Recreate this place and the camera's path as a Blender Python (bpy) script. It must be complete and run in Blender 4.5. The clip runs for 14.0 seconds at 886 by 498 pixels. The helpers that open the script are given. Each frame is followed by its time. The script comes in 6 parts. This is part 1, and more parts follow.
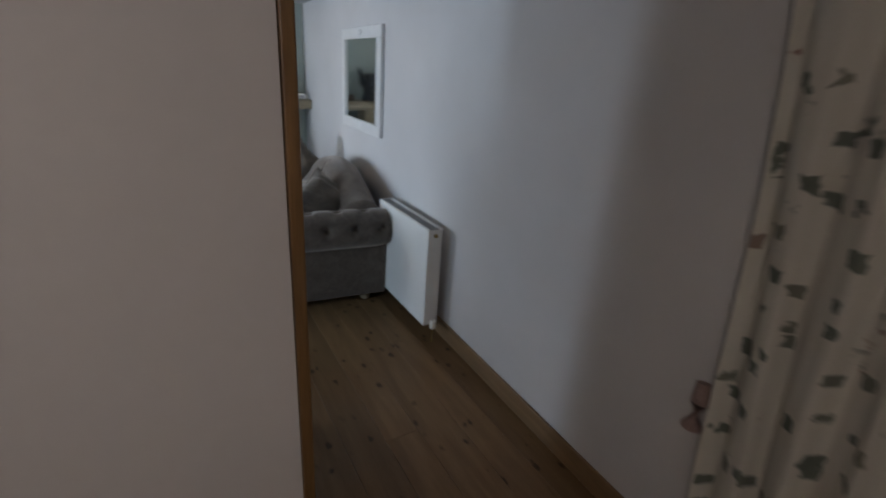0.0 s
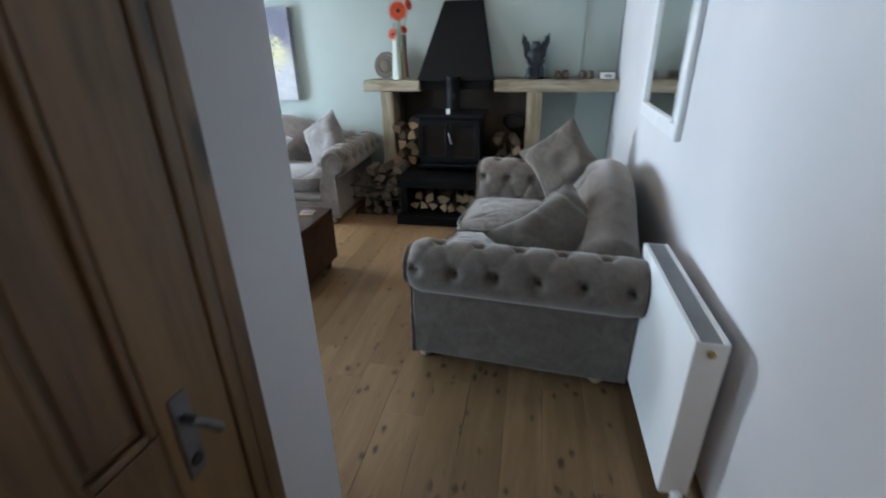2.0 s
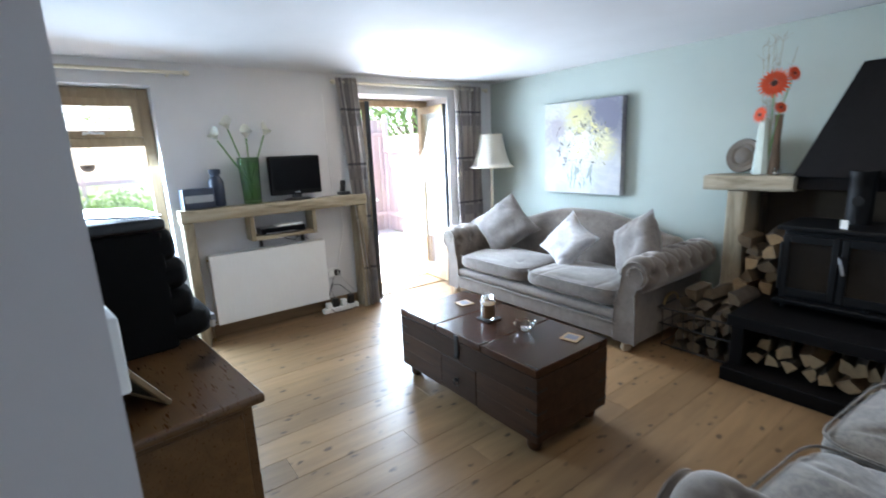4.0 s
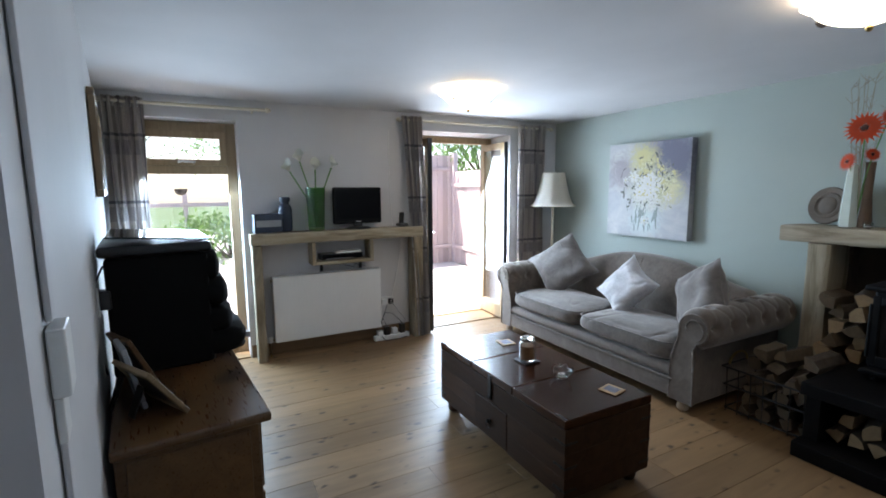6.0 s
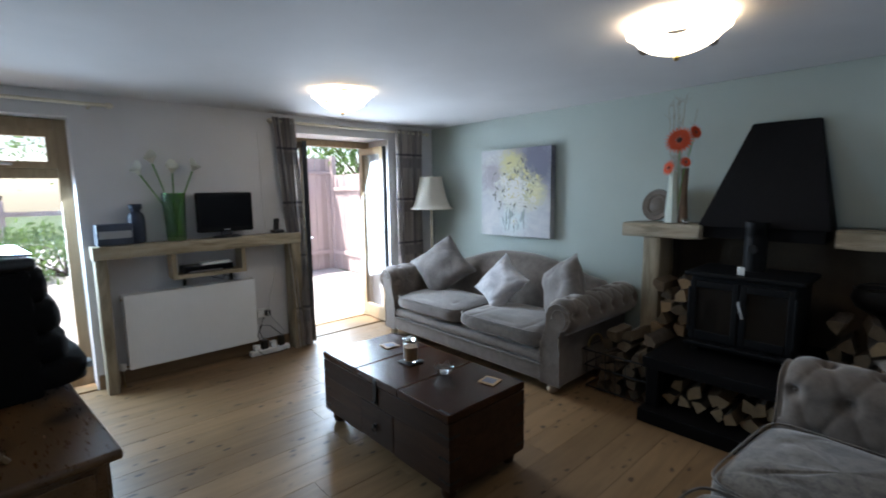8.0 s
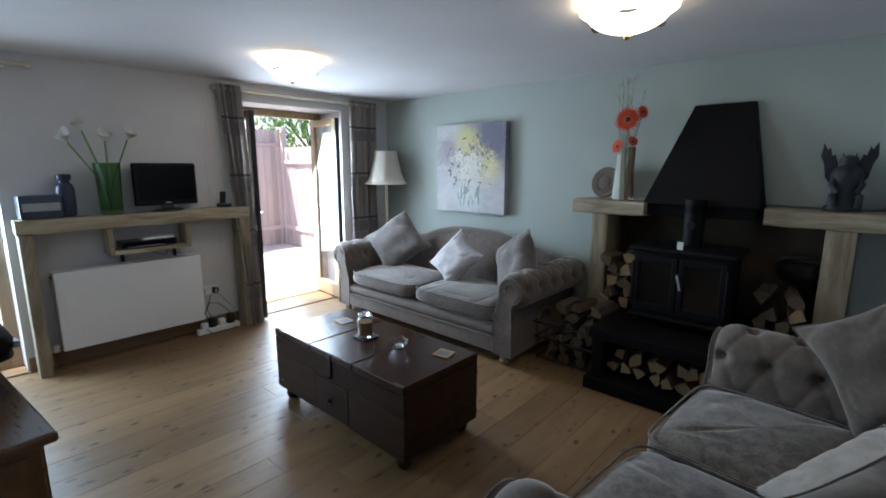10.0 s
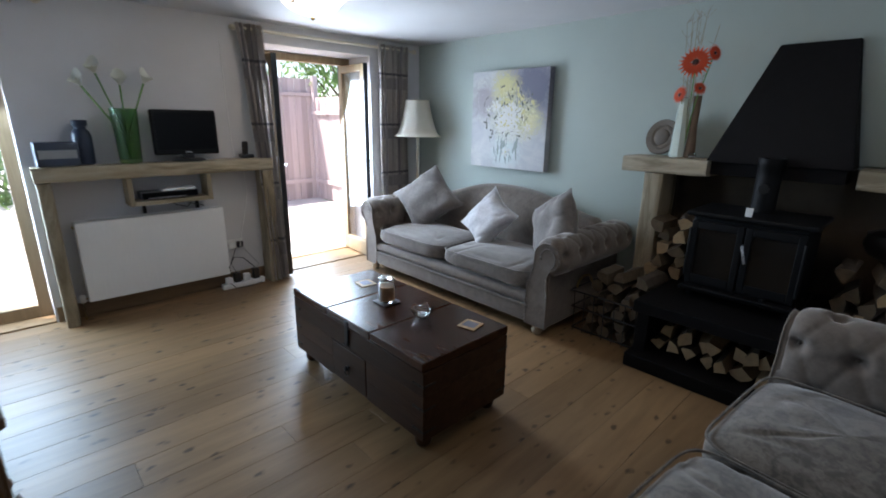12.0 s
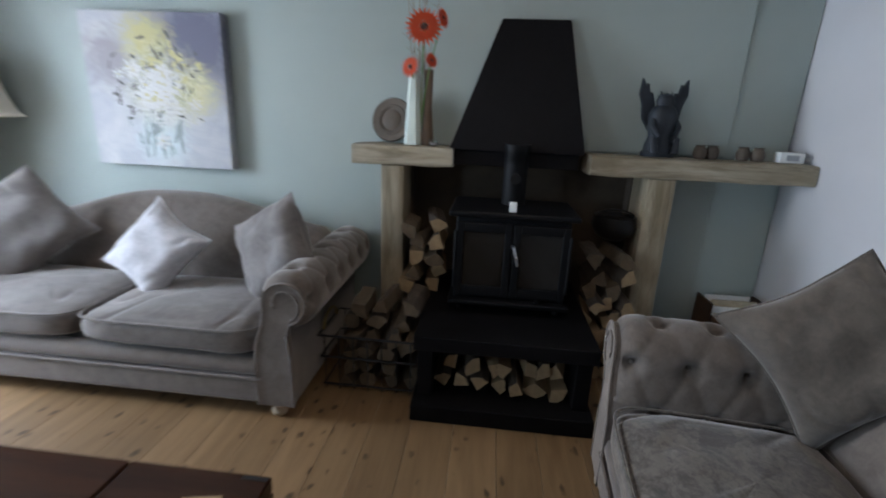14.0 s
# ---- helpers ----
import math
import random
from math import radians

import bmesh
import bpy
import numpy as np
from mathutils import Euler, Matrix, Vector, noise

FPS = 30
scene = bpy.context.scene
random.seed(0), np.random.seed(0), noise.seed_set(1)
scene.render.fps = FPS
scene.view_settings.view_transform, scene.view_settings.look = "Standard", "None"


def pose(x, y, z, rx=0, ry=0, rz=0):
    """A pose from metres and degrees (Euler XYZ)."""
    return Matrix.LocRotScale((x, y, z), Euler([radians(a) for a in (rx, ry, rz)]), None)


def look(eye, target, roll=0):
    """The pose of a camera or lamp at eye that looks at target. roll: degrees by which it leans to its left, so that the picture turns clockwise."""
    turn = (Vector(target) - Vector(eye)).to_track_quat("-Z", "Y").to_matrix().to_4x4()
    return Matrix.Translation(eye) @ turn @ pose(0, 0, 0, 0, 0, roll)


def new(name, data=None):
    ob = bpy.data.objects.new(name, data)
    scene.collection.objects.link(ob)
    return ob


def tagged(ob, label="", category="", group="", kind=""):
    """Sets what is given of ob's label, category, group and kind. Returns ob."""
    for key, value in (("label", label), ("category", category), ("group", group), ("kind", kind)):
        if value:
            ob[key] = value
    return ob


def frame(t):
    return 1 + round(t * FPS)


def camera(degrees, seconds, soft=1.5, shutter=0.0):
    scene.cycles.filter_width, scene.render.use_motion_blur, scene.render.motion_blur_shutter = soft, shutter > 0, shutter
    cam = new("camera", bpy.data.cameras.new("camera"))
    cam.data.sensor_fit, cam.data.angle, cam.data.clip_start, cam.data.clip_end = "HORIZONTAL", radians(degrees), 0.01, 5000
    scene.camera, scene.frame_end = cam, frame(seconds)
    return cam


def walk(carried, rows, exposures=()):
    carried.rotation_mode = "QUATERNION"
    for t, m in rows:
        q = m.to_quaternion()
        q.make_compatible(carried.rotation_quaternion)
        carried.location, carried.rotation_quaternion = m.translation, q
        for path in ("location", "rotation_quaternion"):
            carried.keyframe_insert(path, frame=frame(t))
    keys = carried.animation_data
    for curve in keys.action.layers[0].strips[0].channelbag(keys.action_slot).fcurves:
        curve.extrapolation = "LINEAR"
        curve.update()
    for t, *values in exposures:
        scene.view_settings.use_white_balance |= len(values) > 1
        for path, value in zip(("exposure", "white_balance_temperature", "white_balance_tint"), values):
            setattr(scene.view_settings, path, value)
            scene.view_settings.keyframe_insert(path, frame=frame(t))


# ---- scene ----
cam = camera(88.3, 14.0, soft=1.8, shutter=0.55)
PATH = [
    (0, (1.558, 2.846, 1.599), (2.538, 4.435, 0.88), 4.2),
    (0.5, (1.789, 3.099, 1.556), (2.439, 4.818, 0.768), 3.3),
    (1, (2.051, 3.318, 1.564), (2.203, 5.123, 0.715), 0.2),
    (1.5, (2.202, 3.566, 1.534), (2.102, 5.377, 0.691), -1.9),
    (2, (2.291, 3.815, 1.551), (1.939, 5.6, 0.72), -1.0),
    (2.5, (2.358, 4.087, 1.586), (1.741, 5.876, 0.937), -3.1),
    (3, (2.387, 4.315, 1.505), (1.4, 5.952, 0.919), -1.7),
    (3.5, (2.274, 4.548, 1.476), (1.053, 6.074, 1.049), -0.3),
    (4, (2.202, 4.712, 1.462), (0.632, 5.878, 1.045), -2.5),
    (6.5, (2.319, 4.853, 1.472), (0.562, 5.776, 1.224), -0.1),
    (7, (2.319, 4.852, 1.471), (0.624, 5.887, 1.236), -0.4),
    (7.5, (2.332, 4.859, 1.476), (0.725, 6.025, 1.235), -0.7),
    (8, (2.332, 4.864, 1.475), (0.863, 6.197, 1.22), -0.8),
    (8.5, (2.349, 4.862, 1.476), (0.955, 6.269, 1.195), -0.8),
    (11, (2.33, 4.876, 1.462), (1.016, 6.328, 1.056), -0.1),
    (11.5, (2.313, 4.947, 1.464), (0.912, 6.29, 0.981), 0.4),
    (12, (2.175, 5.079, 1.435), (0.778, 6.403, 0.891), 0.8),
    (12.5, (1.967, 5.221, 1.443), (0.743, 6.714, 0.921), -1.1),
    (13, (1.786, 5.41, 1.42), (0.797, 7.075, 0.921), 0.3),
    (13.5, (1.581, 5.545, 1.474), (1.017, 7.385, 0.931), 0.6),
    (14, (1.404, 5.818, 1.377), (1.225, 7.729, 0.816), 2.5),
]
EXPOSURES = [(0.0, 1.42, 6850, 19), (0.8, 1.56, 6900, 20), (1.5, 2.11, 6630, 17), (2.0, 2.45, 6530, 16), (3.0, 2.83, 6380, 17), (4.0, 2.55, 6380, 17), (6.5, 1.53, 6430, 17), (8.5, 1.34, 6430, 17), (12.5, 1.51, 6460, 19), (13.3, 1.43, 6460, 20), (14.0, 1.77, 6630, 21)]
walk(cam, [(t, look(eye, target, roll)) for t, eye, target, roll in PATH], EXPOSURES)

# ---------- light ----------
SUN_DIR = Vector((0.26, 0.52, -1.0)).normalized()
world = bpy.data.worlds.new("world")
scene.world = world
world.use_nodes = True
wn = world.node_tree
sky = wn.nodes.new("ShaderNodeTexSky")
sky.sky_type, sky.sun_disc = "NISHITA", False
sky.sun_elevation = math.asin(-SUN_DIR.z)
sky.sun_rotation = math.atan2(-SUN_DIR.x, -SUN_DIR.y)
wn.links.new(sky.outputs[0], wn.nodes["Background"].inputs[0])
wn.nodes["Background"].inputs[1].default_value = 0.15
sun = new("sun", bpy.data.lights.new("sun", "SUN"))
sun.data.energy, sun.data.angle, sun.data.color = 5.0, radians(0.5), (1.0, 0.95, 0.88)
sun.matrix_world = look((-8, 10, 12), Vector((-8, 10, 12)) + SUN_DIR)


def area_lamp(name, m, w, h, power, colour):
    lamp = new(name, bpy.data.lights.new(name, "AREA"))
    lamp.data.shape, lamp.data.size, lamp.data.size_y = "RECTANGLE", w, h
    lamp.data.energy, lamp.data.color = power, colour
    lamp.matrix_world = m
    return lamp


# daylight through the window and the french doors
area_lamp("window_daylight", look((-2.20, 4.72, 1.15), (0, 5.25, -0.50)), 0.72, 1.0, 27, (0.54, 0.80, 1.0))
area_lamp("door_daylight", look((-2.36, 7.33, 1.10), (0, 7.45, -0.1)), 0.88, 1.6, 47, (0.62, 0.83, 1.0))

# ---------- materials ----------


class Mat:
    """A node material with short calls."""

    def __init__(self, name, colour=(0.5, 0.5, 0.5), rough=0.6, metal=0.0):
        self.m = bpy.data.materials.new(name)
        self.m.use_nodes = True
        self.t = self.m.node_tree
        self.b = self.t.nodes["Principled BSDF"]
        self.b.inputs["Base Color"].default_value = (*colour, 1)
        self.b.inputs["Roughness"].default_value = rough
        self.b.inputs["Metallic"].default_value = metal

    def node(self, kind, **values):
        n = self.t.nodes.new("ShaderNode" + kind)
        for k, v in values.items():
            n.inputs[k.replace("_", " ")].default_value = v
        return n

    def link(self, a, b):
        self.t.links.new(a, b)

    def coords(self, scale=(1, 1, 1), space="Object", shift=False):
        tc = self.node("TexCoord")
        mp = self.node("Mapping")
        mp.inputs["Scale"].default_value = scale
        src = tc.outputs[space]
        if shift:
            oi = self.node("ObjectInfo")
            mul = self.node("VectorMath")
            mul.operation = "SCALE"
            mul.inputs[0].default_value = (37.0, 61.0, 23.0)
            self.link(oi.outputs["Random"], mul.inputs["Scale"])
            add = self.node("VectorMath")
            self.link(src, add.inputs[0])
            self.link(mul.outputs[0], add.inputs[1])
            src = add.outputs[0]
        self.link(src, mp.inputs[0])
        return mp.outputs[0]

    def noise(self, vec, scale, detail=3.0, rough=0.55, distortion=0.0):
        n = self.node("TexNoise", Scale=scale, Detail=detail, Roughness=rough, Distortion=distortion)
        self.link(vec, n.inputs["Vector"])
        return n.outputs["Fac"]

    def ramp(self, fac, stops):
        n = self.node("ValToRGB")
        e = n.color_ramp.elements
        while len(e) < len(stops):
            e.new(0.5)
        for el, (p, c) in zip(e, stops):
            el.position, el.color = p, (*c, 1) if len(c) == 3 else c
        self.link(fac, n.inputs[0])
        return n.outputs[0]

    def mix(self, fac, a, b, mode="MIX"):
        n = self.t.nodes.new("ShaderNodeMix")
        n.data_type, n.blend_type = "RGBA", mode
        for src, i in ((fac, 0), (a, 6), (b, 7)):
            if isinstance(src, (int, float)):
                n.inputs[i].default_value = src
            elif isinstance(src, tuple):
                n.inputs[i].default_value = (*src, 1)
            else:
                self.link(src, n.inputs[i])
        return n.outputs[2]

    def colour(self, out):
        self.link(out, self.b.inputs["Base Color"])

    def bump(self, height, strength=0.2, distance=0.01):
        n = self.node("Bump", Strength=strength, Distance=distance)
        self.link(height, n.inputs["Height"])
        self.link(n.outputs[0], self.b.inputs["Normal"])

    def rough_from(self, fac, lo, hi):
        n = self.node("MapRange")
        n.inputs["To Min"].default_value, n.inputs["To Max"].default_value = lo, hi
        self.link(fac, n.inputs["Value"])
        self.link(n.outputs[0], self.b.inputs["Roughness"])


def plaster(name, colour, rough=0.75):
    k = Mat(name, colour, rough)
    v = k.coords()
    big, fine = k.noise(v, 1.3, 4), k.noise(v, 45, 4)
    dark = tuple(c * 0.9 for c in colour)
    k.colour(k.mix(k.ramp(big, [(0.35, (0, 0, 0)), (0.7, (1, 1, 1))]), dark, colour))
    h = k.mix(0.75, fine, big)
    k.bump(h, 0.25, 0.006)
    return k.m


def grained(name, dark, light, scale=(14, 14, 1.2), rough=0.45, knots=True, shift=True, bump=0.15, coat=0.0, knot_scale=None, stains=0.0, knot_size=1.0):
    """Wood with its grain along the axis of the smallest scale."""
    k = Mat(name, light, rough)
    v = k.coords(scale, shift=shift)
    g = k.noise(v, 2.2, 6, 0.6, 0.6)
    fine = k.noise(k.coords(tuple(c * 5 for c in scale), shift=shift), 3, 4)
    col = k.mix(k.ramp(g, [(0.3, (0, 0, 0)), (0.7, (1, 1, 1))]), dark, light)
    col = k.mix(0.35, col, k.mix(fine, dark, light))
    if knots:
        w = k.coords(knot_scale or tuple(max(1.6, c * 0.28) for c in scale), shift=shift)
        vo = k.node("TexVoronoi", Scale=1.0, Randomness=1.0)
        warp = k.node("VectorMath")
        k.link(w, warp.inputs[0])
        nz = k.node("TexNoise", Scale=2.0)
        k.link(w, nz.inputs["Vector"])
        sc = k.node("VectorMath")
        sc.operation = "SCALE"
        sc.inputs["Scale"].default_value = 0.4
        k.link(nz.outputs["Color"], sc.inputs[0])
        k.link(sc.outputs[0], warp.inputs[1])
        k.link(warp.outputs[0], vo.inputs["Vector"])
        kn = k.ramp(vo.outputs["Distance"], [(0.07 * knot_size, (1, 1, 1)), (0.16 * knot_size, (0, 0, 0))])
        where = k.noise(k.coords(tuple(c * 0.25 for c in (knot_scale or scale)), shift=shift), 2.0, 2)
        kn = k.mix(1.0, kn, k.ramp(where, [(0.37, (0, 0, 0)), (0.48, (1, 1, 1))]), "MULTIPLY")
        col = k.mix(kn, col, tuple(c * 0.35 for c in dark))
    if stains:
        blot = k.noise(k.coords(tuple(c * 0.6 for c in scale), shift=shift), 1.6, 5, 0.7, 1.0)
        col = k.mix(k.ramp(blot, [(0.48, (0, 0, 0)), (0.62, (stains, stains, stains))]), col, tuple(c * 0.75 for c in dark))
    oi = k.node("ObjectInfo")
    tone = k.ramp(oi.outputs["Random"], [(0, (0.78, 0.76, 0.72)), (1, (1.1, 1.08, 1.04))])
    k.colour(k.mix(1.0, col, tone, "MULTIPLY"))
    k.bump(g, bump, 0.004)
    k.rough_from(fine, rough - 0.08, rough + 0.12)
    if coat:
        k.b.inputs["Coat Weight"].default_value = coat
        k.b.inputs["Coat Roughness"].default_value = 0.12
    return k.m


def velvet(name, dark, light, patch=6.0, amount=1.0):
    k = Mat(name, light, 0.85)
    v = k.coords(shift=True)
    a, b, c = k.noise(v, patch, 5, 0.6, 1.2), k.noise(v, patch * 5, 4, 0.6, 0.8), k.noise(v, 300, 2)
    f = k.mix(0.4, a, b)
    k.colour(k.mix(k.ramp(f, [(0.5 - 0.16 / amount, (0, 0, 0)), (0.5 + 0.16 / amount, (1, 1, 1))]), dark, light))
    k.bump(k.mix(0.5, b, c), 0.25, 0.004)
    k.b.inputs["Sheen Weight"].default_value = 0.55
    k.b.inputs["Sheen Roughness"].default_value = 0.45
    k.b.inputs["Sheen Tint"].default_value = (0.86, 0.80, 0.76, 1)
    return k.m


def plain(name, colour, rough=0.5, metal=0.0, vary=0.12, scale=12.0, bump=0.1, spec=0.5):
    k = Mat(name, colour, rough, metal)
    k.b.inputs["Specular IOR Level"].default_value = spec
    v = k.coords(shift=True)
    n, f = k.noise(v, scale, 5), k.noise(v, scale * 9, 3)
    k.colour(k.mix(n, tuple(c * (1 - vary * 2) for c in colour), tuple(min(1, c * (1 + vary)) for c in colour)))
    k.rough_from(f, max(0.02, rough - 0.08), min(1, rough + 0.1))
    if bump:
        k.bump(f, bump, 0.003)
    return k.m


def glass(name, colour=(1, 1, 1), rough=0.0, thin=False):
    k = Mat(name, colour, rough)
    k.b.inputs["Transmission Weight"].default_value = 1.0
    k.b.inputs["IOR"].default_value = 1.45
    if thin:
        g, tr, mx = k.node("BsdfGlossy", Roughness=0.02), k.node("BsdfTransparent"), k.node("MixShader", Fac=0.07)
        k.link(tr.outputs[0], mx.inputs[1])
        k.link(g.outputs[0], mx.inputs[2])
        k.link(mx.outputs[0], k.t.nodes["Material Output"].inputs[0])
    return k.m


def glow(name, colour, strength):
    k = Mat(name, colour, 0.4)
    k.b.inputs["Emission Color"].default_value = (*colour, 1)
    k.b.inputs["Emission Strength"].default_value = strength
    return k.m


M_WHITE = plaster("white_wall_paint", (0.60, 0.59, 0.595))
M_TEAL = plaster("pale_teal_wall_paint", (0.345, 0.395, 0.362))
M_CEIL = plaster("ceiling_paint", (0.58, 0.575, 0.58), 0.8)
M_FLOOR = grained("pine_floorboard", (0.150, 0.086, 0.041), (0.255, 0.158, 0.082), (7, 0.7, 7), 0.40, bump=0.1, knot_scale=(14.0, 7.5, 14.0), stains=0.25, knot_size=1.45)
M_FLOOR.node_tree.nodes["Principled BSDF"].inputs["Specular IOR Level"].default_value = 0.32
M_SUBFLOOR = plain("dark_subfloor", (0.03, 0.022, 0.016), 0.9)
M_SKIRT = grained("skirting_wood", (0.14, 0.085, 0.045), (0.27, 0.17, 0.09), (12, 1.0, 12), 0.45)
M_DOOR = grained("old_pine_door", (0.085, 0.045, 0.017), (0.28, 0.16, 0.062), (6, 6, 0.5), 0.42, stains=0.8, knot_scale=(9.0, 9.0, 4.0), knot_size=1.6)
M_BEAM = grained("limewashed_oak_beam", (0.21, 0.16, 0.095), (0.50, 0.45, 0.36), (1.3, 9, 9), 0.75, bump=0.5, stains=0.8)
# Pale tone set below the beams': the posts' shadow is in the colour.
M_POST = grained("limewashed_oak_post_shaded", (0.21, 0.16, 0.095), (0.41, 0.36, 0.275), (9, 9, 1.2), 0.75, bump=0.5, stains=0.8)
M_SHELF = grained("limewashed_shelf_oak", (0.21, 0.16, 0.095), (0.46, 0.41, 0.32), (9, 1.2, 9), 0.75, bump=0.5, stains=0.8)
M_OAKFRAME = grained("golden_oak_frame", (0.19, 0.13, 0.07), (0.33, 0.235, 0.14), (12, 12, 1.0), 0.4, knots=False)
M_CHEST = grained("waxed_pine_chest", (0.075, 0.035, 0.013), (0.17, 0.088, 0.035), (1.0, 9, 9), 0.28)
M_TRUNK = grained("dark_hardwood_trunk", (0.018, 0.0075, 0.004), (0.056, 0.026, 0.013), (1.0, 10, 10), 0.42)
M_TRUNKTOP = grained("polished_trunk_lid", (0.020, 0.0075, 0.004), (0.054, 0.021, 0.010), (1.0, 10, 10), 0.20, bump=0.04)
M_TRUNKTOP.node_tree.nodes["Principled BSDF"].inputs["Specular IOR Level"].default_value = 0.16
M_TRUNK.node_tree.nodes["Principled BSDF"].inputs["Specular IOR Level"].default_value = 0.14
M_IRON = plain("black_iron", (0.018, 0.017, 0.017), 0.45, 0.6)
M_OLDIRON = plain("old_black_ironmongery", (0.035, 0.032, 0.030), 0.5, 0.5, 0.3)
M_HOOD = plain("matt_black_hood", (0.005, 0.0042, 0.005), 0.7, 0.0, 0.2, 4, spec=0.15)
M_STOVE = plain("stove_cast_iron", (0.004, 0.004, 0.0046), 0.55, 0.0, spec=0.14)
M_STOVEGLASS = plain("sooty_stove_glass", (0.012, 0.011, 0.010), 0.12, 0.0, 0.4)
M_SLATE = plain("black_slate_hearth", (0.006, 0.0055, 0.006), 0.55, 0.0, 0.3, spec=0.08)
M_RECESS = plain("sooty_brown_render", (0.066, 0.046, 0.030), 0.9, 0.0, 0.35, 5, 0.6)
M_SOFA = velvet("taupe_velvet", (0.070, 0.053, 0.042), (0.140, 0.110, 0.090))
M_CUSH = velvet("crushed_velvet_seat", (0.040, 0.030, 0.022), (0.112, 0.091, 0.071), 13, 2.2)
M_SMOOTHCUSH = velvet("smooth_velvet_seat", (0.070, 0.056, 0.048), (0.128, 0.105, 0.091), 7, 1.2)
M_PILLOW = velvet("grey_taupe_pillow_velvet", (0.092, 0.078, 0.072), (0.155, 0.136, 0.125), 8)
M_BROWNPILLOW = velvet("brown_taupe_pillow_velvet", (0.056, 0.043, 0.033), (0.108, 0.086, 0.066), 8)
M_PALEPILLOW = velvet("silver_pillow_velvet", (0.34, 0.33, 0.34), (0.52, 0.51, 0.52), 8)
M_SANDPILLOW = velvet("pale_sand_pillow_velvet", (0.20, 0.175, 0.15), (0.31, 0.28, 0.245), 8)
M_FOOT = plain("pale_turned_wood", (0.42, 0.33, 0.23), 0.5)
M_RAD = plain("white_radiator_enamel", (0.74, 0.74, 0.73), 0.35, 0.0, 0.03)
M_GRILLE = plain("grey_grille", (0.32, 0.33, 0.34), 0.5)
M_WPLASTIC = plain("white_plastic", (0.72, 0.72, 0.70), 0.4, 0.0, 0.03)
M_BPLASTIC = plain("black_plastic", (0.014, 0.014, 0.015), 0.3, 0.0, 0.2)
M_SCREEN = plain("dark_screen", (0.003, 0.003, 0.004), 0.35, 0.0, 0.1, bump=0, spec=0.06)
M_TVCASE = plain("satin_black_case", (0.006, 0.006, 0.0065), 0.45, 0.0, 0.2, spec=0.12)
M_CHROME = plain("brushed_steel", (0.55, 0.55, 0.55), 0.28, 1.0, 0.05)
M_OLDSTEEL = plain("worn_steel", (0.20, 0.20, 0.21), 0.42, 1.0, 0.3)
M_BRASS = plain("aged_brass", (0.35, 0.25, 0.10), 0.35, 1.0)
M_SHADE = plain("cream_lamp_shade", (0.74, 0.70, 0.62), 0.8, 0.0, 0.04)
M_CREAM = plain("cream_paint", (0.66, 0.60, 0.47), 0.5, 0.0, 0.08)
M_MIRROR = plain("mirror_glass", (0.85, 0.88, 0.87), 0.02, 1.0, 0.0, bump=0)
M_WHITEFRAME = plain("white_painted_frame", (0.68, 0.68, 0.68), 0.5, 0.0, 0.08)
M_PANE = glass("window_pane", thin=True)
M_GLASS = glass("clear_glass", (0.95, 1.0, 0.98), 0.02)
M_FROST = plain("pale_frosted_glass", (0.62, 0.70, 0.64), 0.12, 0.0, 0.12, 8, 0)
M_BROWNVASE = plain("brown_turned_vase", (0.13, 0.075, 0.04), 0.5, 0.0, 0.3)
M_GREENGLASS = glass("green_glass", (0.34, 0.56, 0.25), 0.02)
M_STEM = plain("green_stem", (0.10, 0.22, 0.05), 0.6)
M_PETALW = plain("white_lily_petal", (0.78, 0.78, 0.70), 0.5, 0.0, 0.05)
M_GERBERA = plain("orange_gerbera_petal", (0.80, 0.10, 0.025), 0.6, 0.0, 0.2)
M_GERBCORE = plain("dark_flower_centre", (0.06, 0.02, 0.012), 0.8)
M_TWIG = plain("dried_twig", (0.30, 0.25, 0.18), 0.8)
M_NAVY = plain("navy_glaze", (0.018, 0.028, 0.055), 0.3, 0.0, 0.3)
M_LOGEND = plain("split_log_face", (0.32, 0.215, 0.115), 0.8, 0.0, 0.2, 30, 0.5)
M_BARK = plain("log_bark", (0.065, 0.045, 0.030), 0.95, 0.0, 0.35, 25, 0.9)
M_BRONZE = plain("dark_verdigris_statue", (0.020, 0.026, 0.034), 0.6, 0.2, 0.4)
M_STONE = plain("brown_stoneware", (0.095, 0.070, 0.050), 0.7, 0.0, 0.3)
M_BAG = plain("black_nylon", (0.004, 0.004, 0.0045), 0.8, 0.0, 0.2, 40, spec=0.15)
M_WAX = plain("amber_candle_wax", (0.30, 0.125, 0.05), 0.4)
M_PAPER = plain("printed_card", (0.48, 0.40, 0.28), 0.6, 0.0, 0.25, 40)
M_COASTER = plain("printed_coaster_border", (0.42, 0.26, 0.12), 0.5, 0.0, 0.3, 50)
M_COASTART = plain("printed_coaster_picture", (0.13, 0.13, 0.17), 0.5, 0.0, 0.6, 70)
M_PATIO = plain("pale_concrete", (0.60, 0.58, 0.54), 0.9, 0.0, 0.1, 3)
M_GRASS = plain("lawn", (0.09, 0.14, 0.055), 0.95, 0.0, 0.3, 8, 0.6)
M_FENCE = grained("red_brown_fence_board", (0.42, 0.345, 0.35), (0.52, 0.44, 0.445), (12, 12, 1), 0.85, knots=False)
M_LEAF = plain("leaf_green", (0.115, 0.19, 0.075), 0.6, 0.0, 0.4, 3)
leaf_tree = M_LEAF.node_tree
